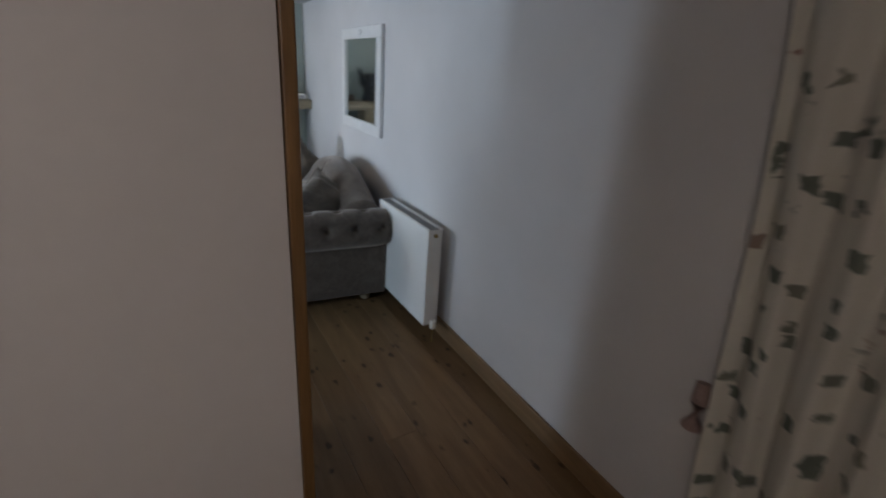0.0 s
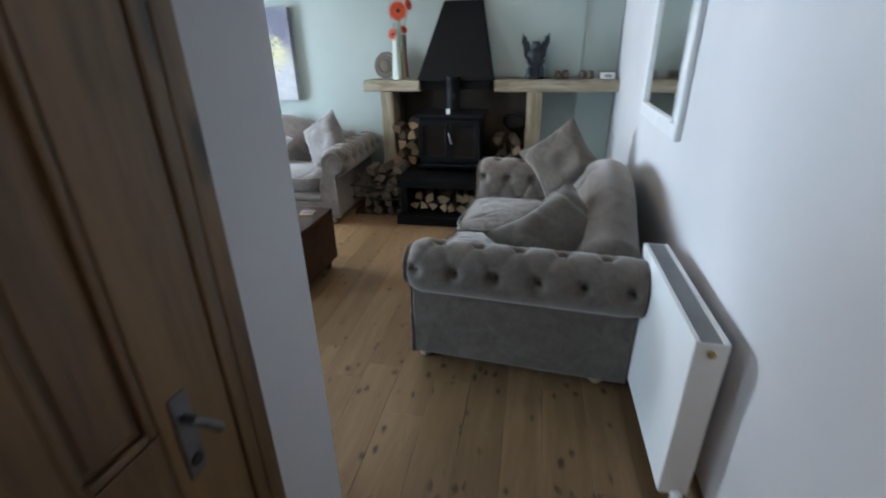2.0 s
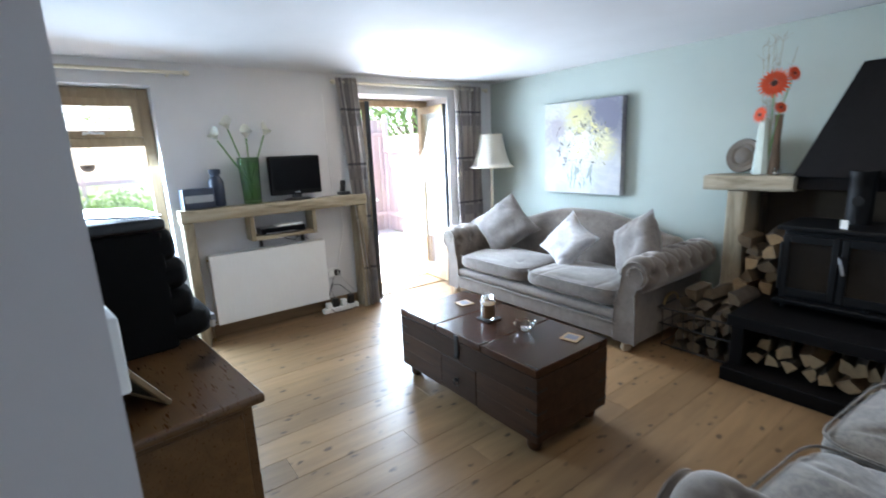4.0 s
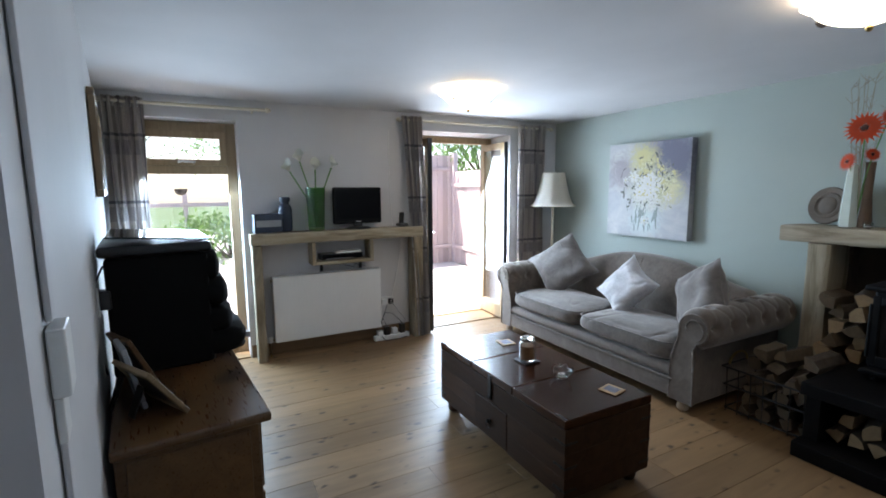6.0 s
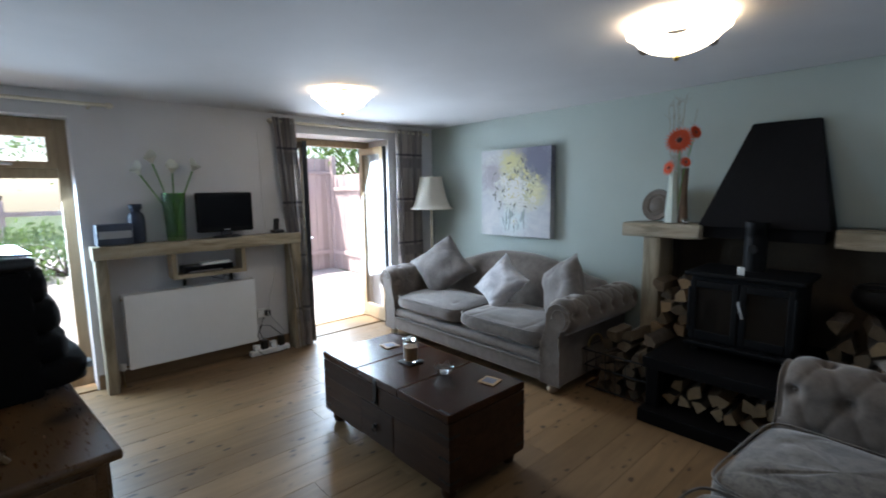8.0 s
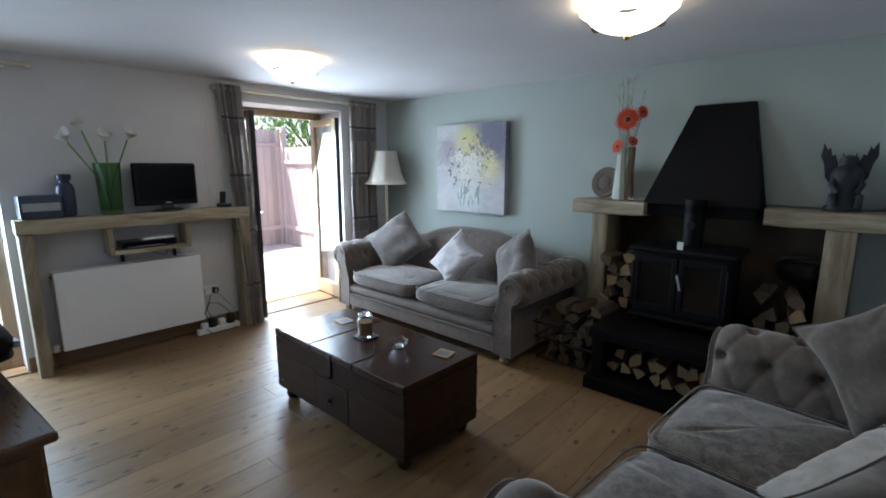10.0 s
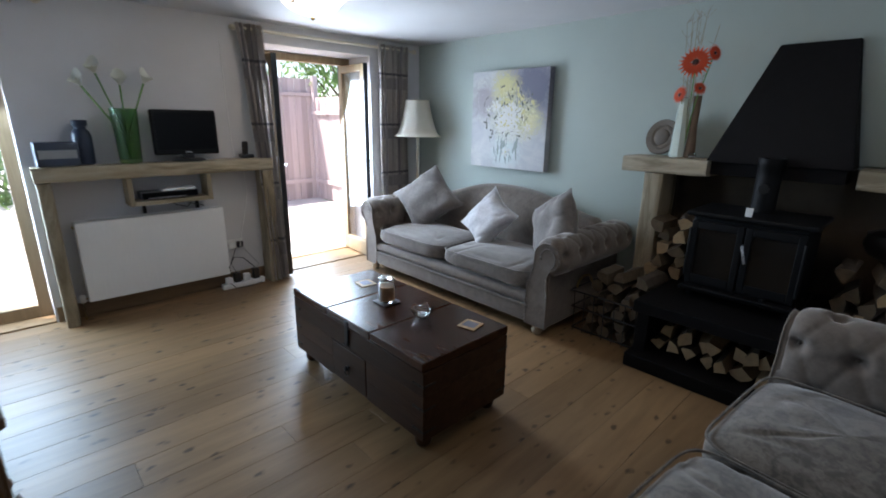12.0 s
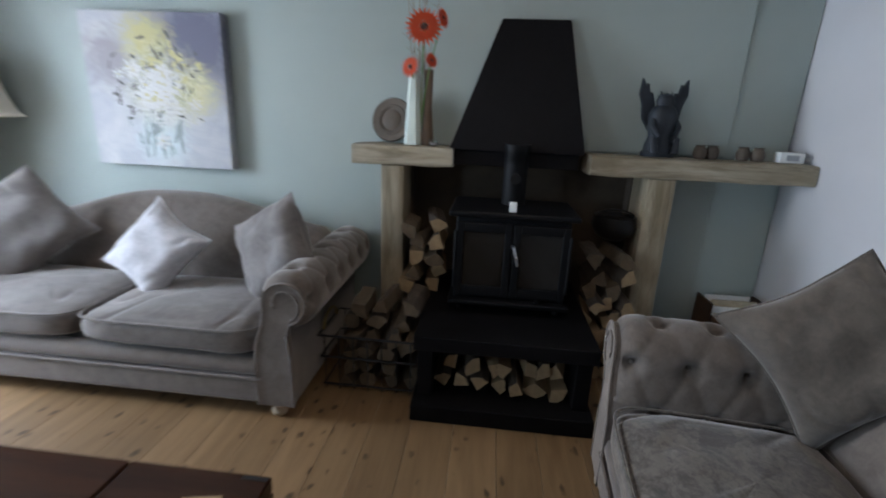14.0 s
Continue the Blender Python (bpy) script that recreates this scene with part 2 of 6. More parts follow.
leaf_mix, leaf_through = leaf_tree.nodes.new("ShaderNodeMixShader"), leaf_tree.nodes.new("ShaderNodeBsdfTranslucent")
leaf_through.inputs["Color"].default_value = (0.20, 0.34, 0.10, 1)
leaf_mix.inputs[0].default_value = 0.5
leaf_tree.links.new(leaf_tree.nodes["Principled BSDF"].outputs[0], leaf_mix.inputs[1])
leaf_tree.links.new(leaf_through.outputs[0], leaf_mix.inputs[2])
leaf_tree.links.new(leaf_mix.outputs[0], leaf_tree.nodes["Material Output"].inputs[0])
M_BULBGLASS = glow("lit_frosted_glass", (1.0, 0.88, 0.66), 2.8)

# ---------- mesh helpers ----------


def box(bm, x0, x1, y0, y1, z0, z1, bevel=0.0, seg=2):
    """A box, its edges rounded by bevel."""
    r = bmesh.ops.create_cube(bm, size=1.0)
    for v in r["verts"]:
        v.co = Vector(((x0 + x1) / 2 + v.co.x * (x1 - x0), (y0 + y1) / 2 + v.co.y * (y1 - y0), (z0 + z1) / 2 + v.co.z * (z1 - z0)))
    if bevel:
        edges = list({e for v in r["verts"] for e in v.link_edges})
        bmesh.ops.bevel(bm, geom=edges, offset=bevel, segments=seg, affect="EDGES", profile=0.5)
    return bm


def boxes(*rows, bevel=0.0):
    bm = bmesh.new()
    for r in rows:
        box(bm, *r, bevel=bevel)
    return bm


def lathe(profile, n=24, centre=(0, 0, 0), squash=1.0):
    """A turned shape from (radius, height) pairs."""
    bm = bmesh.new()
    rings = []
    for r, z in profile:
        ring = []
        for i in range(n):
            a = 2 * math.pi * i / n
            ring.append(bm.verts.new((centre[0] + r * math.cos(a), centre[1] + r * math.sin(a) * squash, centre[2] + z)))
        rings.append(ring)
    for a, b in zip(rings, rings[1:]):
        for i in range(n):
            bm.faces.new((a[i], a[(i + 1) % n], b[(i + 1) % n], b[i]))
    for ring, flip in ((rings[0], True), (rings[-1], False)):
        if profile[0 if flip else -1][0] > 1e-4:
            bm.faces.new(ring[::-1] if flip else ring)
    bmesh.ops.remove_doubles(bm, verts=bm.verts, dist=1e-5)
    return bm


def tube(points, radius, n=8, bm=None, taper=1.0):
    """A round rod along points."""
    bm = bm or bmesh.new()
    pts = [Vector(p) for p in points]
    rings = []
    for i, p in enumerate(pts):
        d = (pts[min(i + 1, len(pts) - 1)] - pts[max(i - 1, 0)]).normalized()
        q = d.to_track_quat("Z", "Y")
        r = radius * (1 + (taper - 1) * i / max(1, len(pts) - 1))
        rings.append([bm.verts.new(p + q @ Vector((r * math.cos(2 * math.pi * j / n), r * math.sin(2 * math.pi * j / n), 0))) for j in range(n)])
    for a, b in zip(rings, rings[1:]):
        for j in range(n):
            bm.faces.new((a[j], a[(j + 1) % n], b[(j + 1) % n], b[j]))
    bm.faces.new(rings[0][::-1])
    bm.faces.new(rings[-1])
    return bm


def sheet(fn, nu, nv, closed_u=False, cap=False):
    """A grid of fn(u, v), u and v from 0 to 1, with uv."""
    bm = bmesh.new()
    rows = [[bm.verts.new(fn(i / nu, j / nv)) for j in range(nv + 1)] for i in range(nu if closed_u else nu + 1)]
    uv = bm.loops.layers.uv.new("uv")
    for i in range(nu):
        a, b = rows[i], rows[(i + 1) % len(rows)]
        for j in range(nv):
            f = bm.faces.new((a[j], b[j], b[j + 1], a[j + 1]))
            for loop, (u, v) in zip(f.loops, ((i, j), (i + 1, j), (i + 1, j + 1), (i, j + 1))):
                loop[uv].uv = (u / nu, v / nv)
    if cap and closed_u:
        bm.faces.new([r[0] for r in rows])
        bm.faces.new([r[-1] for r in rows][::-1])
    return bm


def extrude_outline(points, depth, axis="y", start=0.0, bevel=0.0):
    """A flat outline of (a, z) pairs pushed along y (or x) by depth."""
    bm = bmesh.new()
    def at(a, z, d):
        return (a, d, z) if axis == "y" else (d, a, z)
    front = [bm.verts.new(at(a, z, start)) for a, z in points]
    back = [bm.verts.new(at(a, z, start + depth)) for a, z in points]
    n = len(points)
    bm.faces.new(front)
    bm.faces.new(back[::-1])
    for i in range(n):
        bm.faces.new((front[i], back[i], back[(i + 1) % n], front[(i + 1) % n]))
    bmesh.ops.recalc_face_normals(bm, faces=bm.faces)
    if bevel:
        bmesh.ops.bevel(bm, geom=[e for e in bm.edges], offset=bevel, segments=2, affect="EDGES")
    return bm


def move(bm, m):
    bmesh.ops.transform(bm, matrix=m, verts=bm.verts)
    return bm


def flat_faces(me):
    """Keep large faces flat between rounded edges: normals weighted by area."""
    polys = me.polygons
    round_vertex = [[] for _ in me.vertices]
    for p in polys:
        for v in p.vertices:
            round_vertex[v].append(p.index)
    ns = [p.normal.copy() for p in polys]
    ar = [p.area for p in polys]
    out = []
    for p in polys:
        for v in p.vertices:
            a = Vector((0, 0, 0))
            for g in round_vertex[v]:
                if ns[p.index].dot(ns[g]) > 0.67:
                    a += ns[g] * ar[g]
            out.append(a.normalized() if a.length > 1e-12 else ns[p.index])
    me.normals_split_custom_set(out)


def mesh_of(name, bm, material, smooth=True):
    bmesh.ops.recalc_face_normals(bm, faces=bm.faces)
    me = bpy.data.meshes.new(name)
    bm.to_mesh(me)
    bm.free()
    for m in material if isinstance(material, (list, tuple)) else [material]:
        me.materials.append(m)
    if smooth:
        me.shade_smooth()
        me.set_sharp_from_angle(angle=radians(47))
        if len(me.polygons) <= 700:
            flat_faces(me)
    return me


def part(name, bm, material, parent, label="", smooth=True):
    """One mesh object under a thing or a part."""
    ob = new(name, mesh_of(name, bm, material, smooth))
    ob.parent = parent
    return tagged(ob, label)


def again(name, mesh, parent, m, label=""):
    """One more part on a mesh that is there already."""
    ob = new(name, mesh)
    ob.parent = parent
    ob.matrix_basis = m
    return tagged(ob, label)


def thing(name, label, category, group="", at=None):
    ob = new(name)
    ob.empty_display_size = 0.1
    if at is not None:
        ob.matrix_basis = at
    return tagged(ob, label, category, group)


def single(name, bm, material, label, category, group="", at=None, smooth=True):
    ob = new(name, mesh_of(name, bm, material, smooth))
    if at is not None:
        ob.matrix_basis = at
    return tagged(ob, label, category, group)


def structure(name, bm, material, label="", category="", smooth=False):
    ob = new(name, mesh_of(name, bm, material, smooth))
    return tagged(ob, label, category, kind="structure")


# ---------- the shell ----------
ZC = 2.20                      # ceiling
XR, XW, YB = 3.02, -1.905, 8.55  # wall by the sofa, garden wall, chimney wall
S0, S1 = Vector((1.784, 4.702)), Vector((XW, 4.20))  # the skewed wall behind the chest
SOUTH_TURN = math.degrees(math.atan2(S0.y - S1.y, S0.x - S1.x))


def south(x):
    return S0.y + (x - S0.x) * (S0.y - S1.y) / (S0.x - S1.x)


def east(y):
    """Where the long wall by the sofa stands; it runs a little out of square."""
    return 3.028 - 0.0222 * (YB - y)


EAST_TURN = math.degrees(math.atan(0.0222))


def upright(foot, z0, z1):
    """A wall over an outline on the floor."""
    bm = bmesh.new()
    lo = [bm.verts.new((*p, z0)) for p in foot]
    hi = [bm.verts.new((*p, z1)) for p in foot]
    bm.faces.new(lo[::-1])
    bm.faces.new(hi)
    for i in range(len(foot)):
        j = (i + 1) % len(foot)
        bm.faces.new((lo[i], lo[j], hi[j], hi[i]))
    return bm


structure("wall_east", upright([(east(1.1), 1.1), (3.25, 1.1), (3.25, YB + 0.5), (east(YB + 0.5), YB + 0.5)], -0.05, ZC + 0.1), M_WHITE, "white painted plaster wall with a soft uneven finish", "wall")

# chimney wall with its recess for the stove
RX0, RX1, RZ = 0.93, 2.24, 1.20
structure("wall_north", boxes(
    (XW - 0.3, RX0, YB, YB + 0.4, -0.05, ZC + 0.1), (RX1, XR, YB, YB + 0.4, -0.05, ZC + 0.1), (RX0, RX1, YB, YB + 0.4, RZ, ZC + 0.1)),
    M_TEAL, "pale teal painted chimney wall", "wall")
for r in ((RX0, RX1, YB + 0.10, YB + 0.4, 0, RZ), (RX0, RX0 + 0.02, YB + 0.003, YB + 0.10, 0, RZ), (RX1 - 0.02, RX1, YB + 0.003, YB + 0.10, 0, RZ),
          (RX0 + 0.02, RX1 - 0.02, YB + 0.003, YB + 0.10, RZ - 0.02, RZ)):
    structure("recess_lining", boxes(r), M_RECESS, "sooty brown rendered fireplace recess", "recess")
structure("chimney_breast", boxes((0.955, 2.70, YB - 0.014, YB + 0.01, 1.216, ZC), (2.37, 2.672, YB - 0.014, YB + 0.01, 0.0, 1.106), bevel=0.005), M_TEAL, "pale teal chimney breast standing slightly proud of the alcove", "wall")

# garden wall: french window and french doors
WIN_Y0, WIN_Y1, WIN_Z = 4.30, 5.14, 2.03
DOOR_Y0, DOOR_Y1, DOOR_Z = 6.79, 7.90, 2.04
XO = XW - 0.495
structure("wall_west", boxes(
    (XO, XW, 3.6, WIN_Y0, -0.05, ZC + 0.1), (XO, XW, WIN_Y0, WIN_Y1, WIN_Z, ZC + 0.1), (XO, XW, WIN_Y1, DOOR_Y0, -0.05, ZC + 0.1),
    (XO, XW, DOOR_Y0, DOOR_Y1, DOOR_Z, ZC + 0.1), (XO, XW, DOOR_Y1, YB, -0.05, ZC + 0.1)), M_WHITE, "white painted garden wall with deep reveals", "wall")

# skewed wall behind the chest, and the corner by the corridor
foot = [S0, S1, Vector((XW, S1.y - 0.14)), Vector((1.52, S0.y - 0.19)), Vector((1.50, 3.79)), Vector((1.69, 3.79))]
structure("wall_south", upright([(p.x, p.y) for p in foot], -0.05, ZC + 0.1), M_WHITE, "white painted inner wall turning into the corridor", "wall")

# hall in which the walk starts
structure("wall_doorway", boxes((-0.4, 1.735, 3.70, 3.79, -0.05, ZC + 0.1), (1.735, 2.97, 3.70, 3.79, 2.04, ZC + 0.1)), M_WHITE, "white wall with the doorway to the living room", "wall")
structure("wall_hall_back", boxes((-0.4, XR, 1.1, 1.2, -0.05, ZC + 0.1), (-0.5, -0.4, 1.1, 3.79, -0.05, ZC + 0.1)), M_WHITE, "plain white hall walls", "wall")
structure("ceiling", boxes((-0.5, XR, 1.1, 3.8, ZC, ZC + 0.1), (XW, XR, 3.8, YB, ZC, ZC + 0.1)), M_CEIL, "smooth white ceiling", "ceiling")
structure("floor_base", boxes((XW, XR, 1.1, YB, -0.08, -0.022), (RX0, RX1, YB, YB + 0.35, -0.08, -0.004), (XO, XW, WIN_Y0, WIN_Y1, -0.08, -0.004), (XO, XW, DOOR_Y0, DOOR_Y1, -0.08, -0.004)), M_SUBFLOOR, "dark subfloor under the boards", "floor")


def skirting(name, p, q, side, h=0.11, t=0.018):
    """A wooden skirting board from p to q on the floor, with its thickness to the side given."""
    p, q = Vector(p), Vector(q)
    d = q - p
    bm = bmesh.new()
    box(bm, 0, d.length, 0, t, 0, h, 0.005)
    m = Matrix.Translation((p.x, p.y, 0.0)) @ Matrix.Rotation(math.atan2(d.y, d.x), 4, "Z")
    if side < 0:
        m = m @ Matrix.Translation((0, -t, 0))
    return structure(name, move(bm, m), M_SKIRT, "brown stained wooden skirting board", "skirting")


skirting("baseboard_east", (east(1.25) - 0.001, 1.25), (east(YB) - 0.001, YB), 1)
skirting("baseboard_west", (XW + 0.001, WIN_Y1 + 0.01), (XW + 0.001, DOOR_Y0 - 0.01), -1)
skirting("baseboard_south", (S1.x + 0.02, S1.y + 0.001), (S0.x + 0.015, S0.y + 0.001), 1)
skirting("baseboard_corridor", (1.692, 3.81), (1.785, 4.702), -1)
skirting("baseboard_north", (XW + 0.02, YB - 0.001), (0.80, YB - 0.001), -1)
skirting("baseboard_niche", (2.674, YB - 0.001), (XR - 0.02, YB - 0.001), -1)

# ---------- window and french doors ----------


def bar(y0, y1, z0, z1, x0=-2.14, x1=-2.07):
    return boxes((x0, x1, y0, y1, z0, z1), bevel=0.005)


def french_window():
    """A fixed tall pane with a hopper light above it."""
    w = tagged(new("window_1"), "golden oak window with a top hopper light over a tall pane", "window", kind="structure")
    y0, y1, f = WIN_Y0 + 0.005, WIN_Y1 - 0.005, 0.075
    part("window_frame", bar(y0, y0 + f, 0.0, WIN_Z - 0.005), M_OAKFRAME, w)
    part("window_frame", bar(y1 - f, y1, 0.0, WIN_Z - 0.005), M_OAKFRAME, w)
    part("head_rail", bar(y0 + f, y1 - f, WIN_Z - 0.08, WIN_Z - 0.005), M_OAKFRAME, w)
    part("transom", bar(y0 + f, y1 - f, 1.60, 1.67), M_OAKFRAME, w)
    part("bottom_rail", bar(y0 + f, y1 - f, 0.0, 0.10), M_OAKFRAME, w)
    sash = part("hopper_sash", boxes((-2.12, -2.055, y0 + f, y1 - f, 1.67, 1.72), (-2.12, -2.055, y0 + f, y1 - f, WIN_Z - 0.135, WIN_Z - 0.08),
        (-2.12, -2.055, y0 + f, y0 + f + 0.05, 1.72, WIN_Z - 0.135), (-2.12, -2.055, y1 - f - 0.05, y1 - f, 1.72, WIN_Z - 0.135)), M_OAKFRAME, w)
    part("handle", tube([(-2.05, 4.70, 1.695), (-2.02, 4.70, 1.70), (-2.015, 4.74, 1.70), (-2.015, 4.82, 1.695)], 0.009), M_CHROME, sash, "brushed steel hopper handle")
    for z0, z1 in ((0.10, 1.60), (1.72, WIN_Z - 0.135)):
        p = part("pane", boxes((-2.106, -2.100, y0 + f, y1 - f, z0, z1)), M_PANE, w)
        p.visible_shadow = False
    part("sill", boxes((-2.07, XW + 0.004, WIN_Y0 + 0.004, WIN_Y1 - 0.004, -0.004, 0.012), bevel=0.003), M_FLOOR, w)


french_window()


def door_leaf(parent, hinge_y, turn):
    """A glazed leaf, swung inwards from its hinge in the deep reveal."""
    w, h, t = 0.51, DOOR_Z - 0.115, 0.044
    leaf = new("door_leaf")
    leaf.parent = parent
    leaf.matrix_basis = Matrix.Translation((-2.262, hinge_y, 0.026)) @ Matrix.Rotation(radians(turn), 4, "Z")
    s = 0.058
    part("stile", boxes((0, s, -t / 2, t / 2, 0, h), bevel=0.004), M_OAKFRAME, leaf)
    part("stile", boxes((w - s, w, -t / 2, t / 2, 0, h), bevel=0.004), M_OAKFRAME, leaf)
    part("rail", boxes((s, w - s, -t / 2, t / 2, 0, 0.14), bevel=0.004), M_OAKFRAME, leaf)
    part("rail", boxes((s, w - s, -t / 2, t / 2, h - s, h), bevel=0.004), M_OAKFRAME, leaf)
    p = part("pane", boxes((s, w - s, -0.004, 0.004, 0.14, h - s)), M_PANE, leaf)
    p.visible_shadow = False
    for k in (-1, 1):
        for a in ((s, s + 0.012, 0.14, h - s), (w - s - 0.012, w - s, 0.14, h - s), (s + 0.012, w - s - 0.012, 0.14, 0.152), (s + 0.012, w - s - 0.012, h - s - 0.012, h - s)):
            part("glazing_bead", boxes((a[0], a[1], *sorted((k * 0.005, k * 0.020)), a[2], a[3]), bevel=0.003), M_OAKFRAME, leaf)
    part("seal", boxes((w, w + 0.012, -t / 2, t / 2, 0, h)), M_BPLASTIC, leaf, "black rubber edge seal")
    part("seal", boxes((-0.012, 0, -t / 2, t / 2, 0, h)), M_BPLASTIC, leaf, "black rubber edge seal")
    for k in (-1, 1):
        y = k * (t / 2)
        part("handle", tube([(w - 0.04, y, 1.0), (w - 0.04, y + k * 0.045, 1.0), (w - 0.06, y + k * 0.05, 1.0), (w - 0.16, y + k * 0.05, 1.0)], 0.009), M_CHROME, leaf, "brushed steel lever handle")
        part("handle_plate", boxes((w - 0.055, w - 0.025, *sorted((y, y + k * 0.006)), 0.90, 1.08), bevel=0.002), M_CHROME, leaf, "brushed steel back plate")
    return leaf


def french_doors():
    d = tagged(new("door_1"), "golden oak french doors standing open into the room", "door", kind="structure")
    y0, y1, f = DOOR_Y0 + 0.005, DOOR_Y1 - 0.005, 0.06
    fx = (-2.345, -2.275)
    part("door_frame", bar(y0, y0 + f, 0.0, DOOR_Z - 0.005, *fx), M_OAKFRAME, d)
    part("door_frame", bar(y1 - 0.10, y1, 0.0, DOOR_Z - 0.005, *fx), M_OAKFRAME, d)
    part("head_rail", bar(y0 + f, y1 - 0.10, DOOR_Z - 0.075, DOOR_Z - 0.005, *fx), M_OAKFRAME, d)
    part("threshold", boxes((-2.39, -2.25, y0 + f, y1 - 0.10, -0.004, 0.022), bevel=0.006), M_OAKFRAME, d)
    door_leaf(d, y0 + f - 0.026, 0.5)
    door_leaf(d, y1 - 0.10 - 0.025, -4.0)
    part("sill", boxes((-2.248, XW + 0.004, DOOR_Y0 + 0.004, DOOR_Y1 - 0.004, -0.004, 0.010), bevel=0.003), M_FLOOR, d)


french_doors()

# ---------- old pine door, open along the corridor wall ----------


def panel_door():
    d = tagged(new("door_2"), "old stripped pine panel door standing open", "door", kind="structure")
    d.matrix_basis = Matrix.Translation((1.742, 3.805, 0.012)) @ Matrix.Rotation(radians(86.4), 4, "Z")
    w, h, t = 0.635, 1.98, 0.042
    part("stile", boxes((0, 0.085, -t / 2, t / 2, 0, h), bevel=0.003), M_DOOR, d)
    part("stile", boxes((0.415, 0.548, -t / 2, t / 2, 0, h), bevel=0.003), M_DOOR, d)
    part("lipping", boxes((0.550, 0.585, -t / 2 - 0.004, t / 2 + 0.004, 0, h), bevel=0.006), M_DOOR, d)
    part("lipping", boxes((0.587, w, -t / 2, t / 2, 0, h), bevel=0.008), M_DOOR, d)
    mid = (0.205, 0.293)
    for z0, z1 in ((0, 0.22), (0.885, 1.025), (h - 0.11, h)):
        part("rail", boxes((0.085, 0.415, -t / 2, t / 2, z0, z1), bevel=0.003), M_DOOR, d)
    for z0, z1 in ((0.22, 0.885), (1.025, h - 0.11)):
        part("muntin", boxes((*mid, -t / 2, t / 2, z0, z1), bevel=0.003), M_DOOR, d)
        for x0, x1 in ((0.085, mid[0]), (mid[1], 0.415)):
            p = part("door_panel", boxes((x0, x1, -0.008, 0.008, z0, z1), (x0 + 0.028, x1 - 0.028, -0.012, 0.012, z0 + 0.028, z1 - 0.028), bevel=0.004), M_DOOR, d)
            mould = bmesh.new()
            for k in (-1, 1):
                for a in ((x0, x0 + 0.016, z0, z1), (x1 - 0.016, x1, z0, z1), (x0 + 0.016, x1 - 0.016, z0, z0 + 0.016), (x0 + 0.016, x1 - 0.016, z1 - 0.016, z1)):
                    box(mould, a[0], a[1], k * 0.013 - 0.006, k * 0.013 + 0.006, a[2], a[3], 0.003, 1)
            part("moulding", mould, M_DOOR, p)
    for k in (-1, 1):
        part("lock_plate", boxes((0.438, 0.472, k * (t / 2 + 0.002) - 0.002, k * (t / 2 + 0.002) + 0.002, 0.905, 1.065), bevel=0.001), M_OLDSTEEL, d, "worn steel latch plate")
        y = k * (t / 2 + 0.004)
        part("handle", tube([(0.455, y, 1.02), (0.455, y + k * 0.022, 1.02), (0.462, y + k * 0.028, 1.012), (0.488, y + k * 0.028, 0.975)], 0.008), M_OLDSTEEL, d, "worn steel lever handle")
        part("key_rose", move(lathe([(0, 0.004), (0.010, 0.003), (0.012, 0)], 12), pose(0.455, y, 0.935, -90 * k)), M_OLDIRON, d, "dark keyhole rose")
    part("latch", boxes((w, w + 0.008, -0.008, 0.008, 0.87, 0.91)), M_BRASS, d)


panel_door()
structure("door_lining", boxes((1.737, 1.764, 3.692, 3.797, 0, 2.0), (1.737, 2.92, 3.692, 3.797, 2.002, 2.038), bevel=0.004), M_DOOR, "stained pine door lining", "door frame")

# ---------- sofas ----------
SD = 1.04                      # depth of the sofas


def tuft(p, buttons, depth, reach):
    """How far a padded surface sinks at p, drawn in by its buttons."""
    d = 0.0
    for b in buttons:
        d = max(d, math.exp(-((p[0] - b[0]) ** 2 + (p[1] - b[1]) ** 2) / (reach * reach)))
    return depth * d


def arm_outline(side, SW, n=26):
    """The scroll of an arm in front view, from the seat over the roll to the outer panel."""
    c, r = (SW / 2 - 0.025, 0.575), 0.125
    pts = [(SW / 2 - 0.17, 0.26), (SW / 2 - 0.165, 0.36), (SW / 2 - 0.158, 0.46)]
    for i in range(n + 1):
        a = radians(190 - 265 * i / n)
        pts.append((c[0] + r * math.cos(a), c[1] + r * math.sin(a)))
    pts += [(SW / 2 - 0.02, 0.43)]
    return [(side * x, z) for x, z in pts]


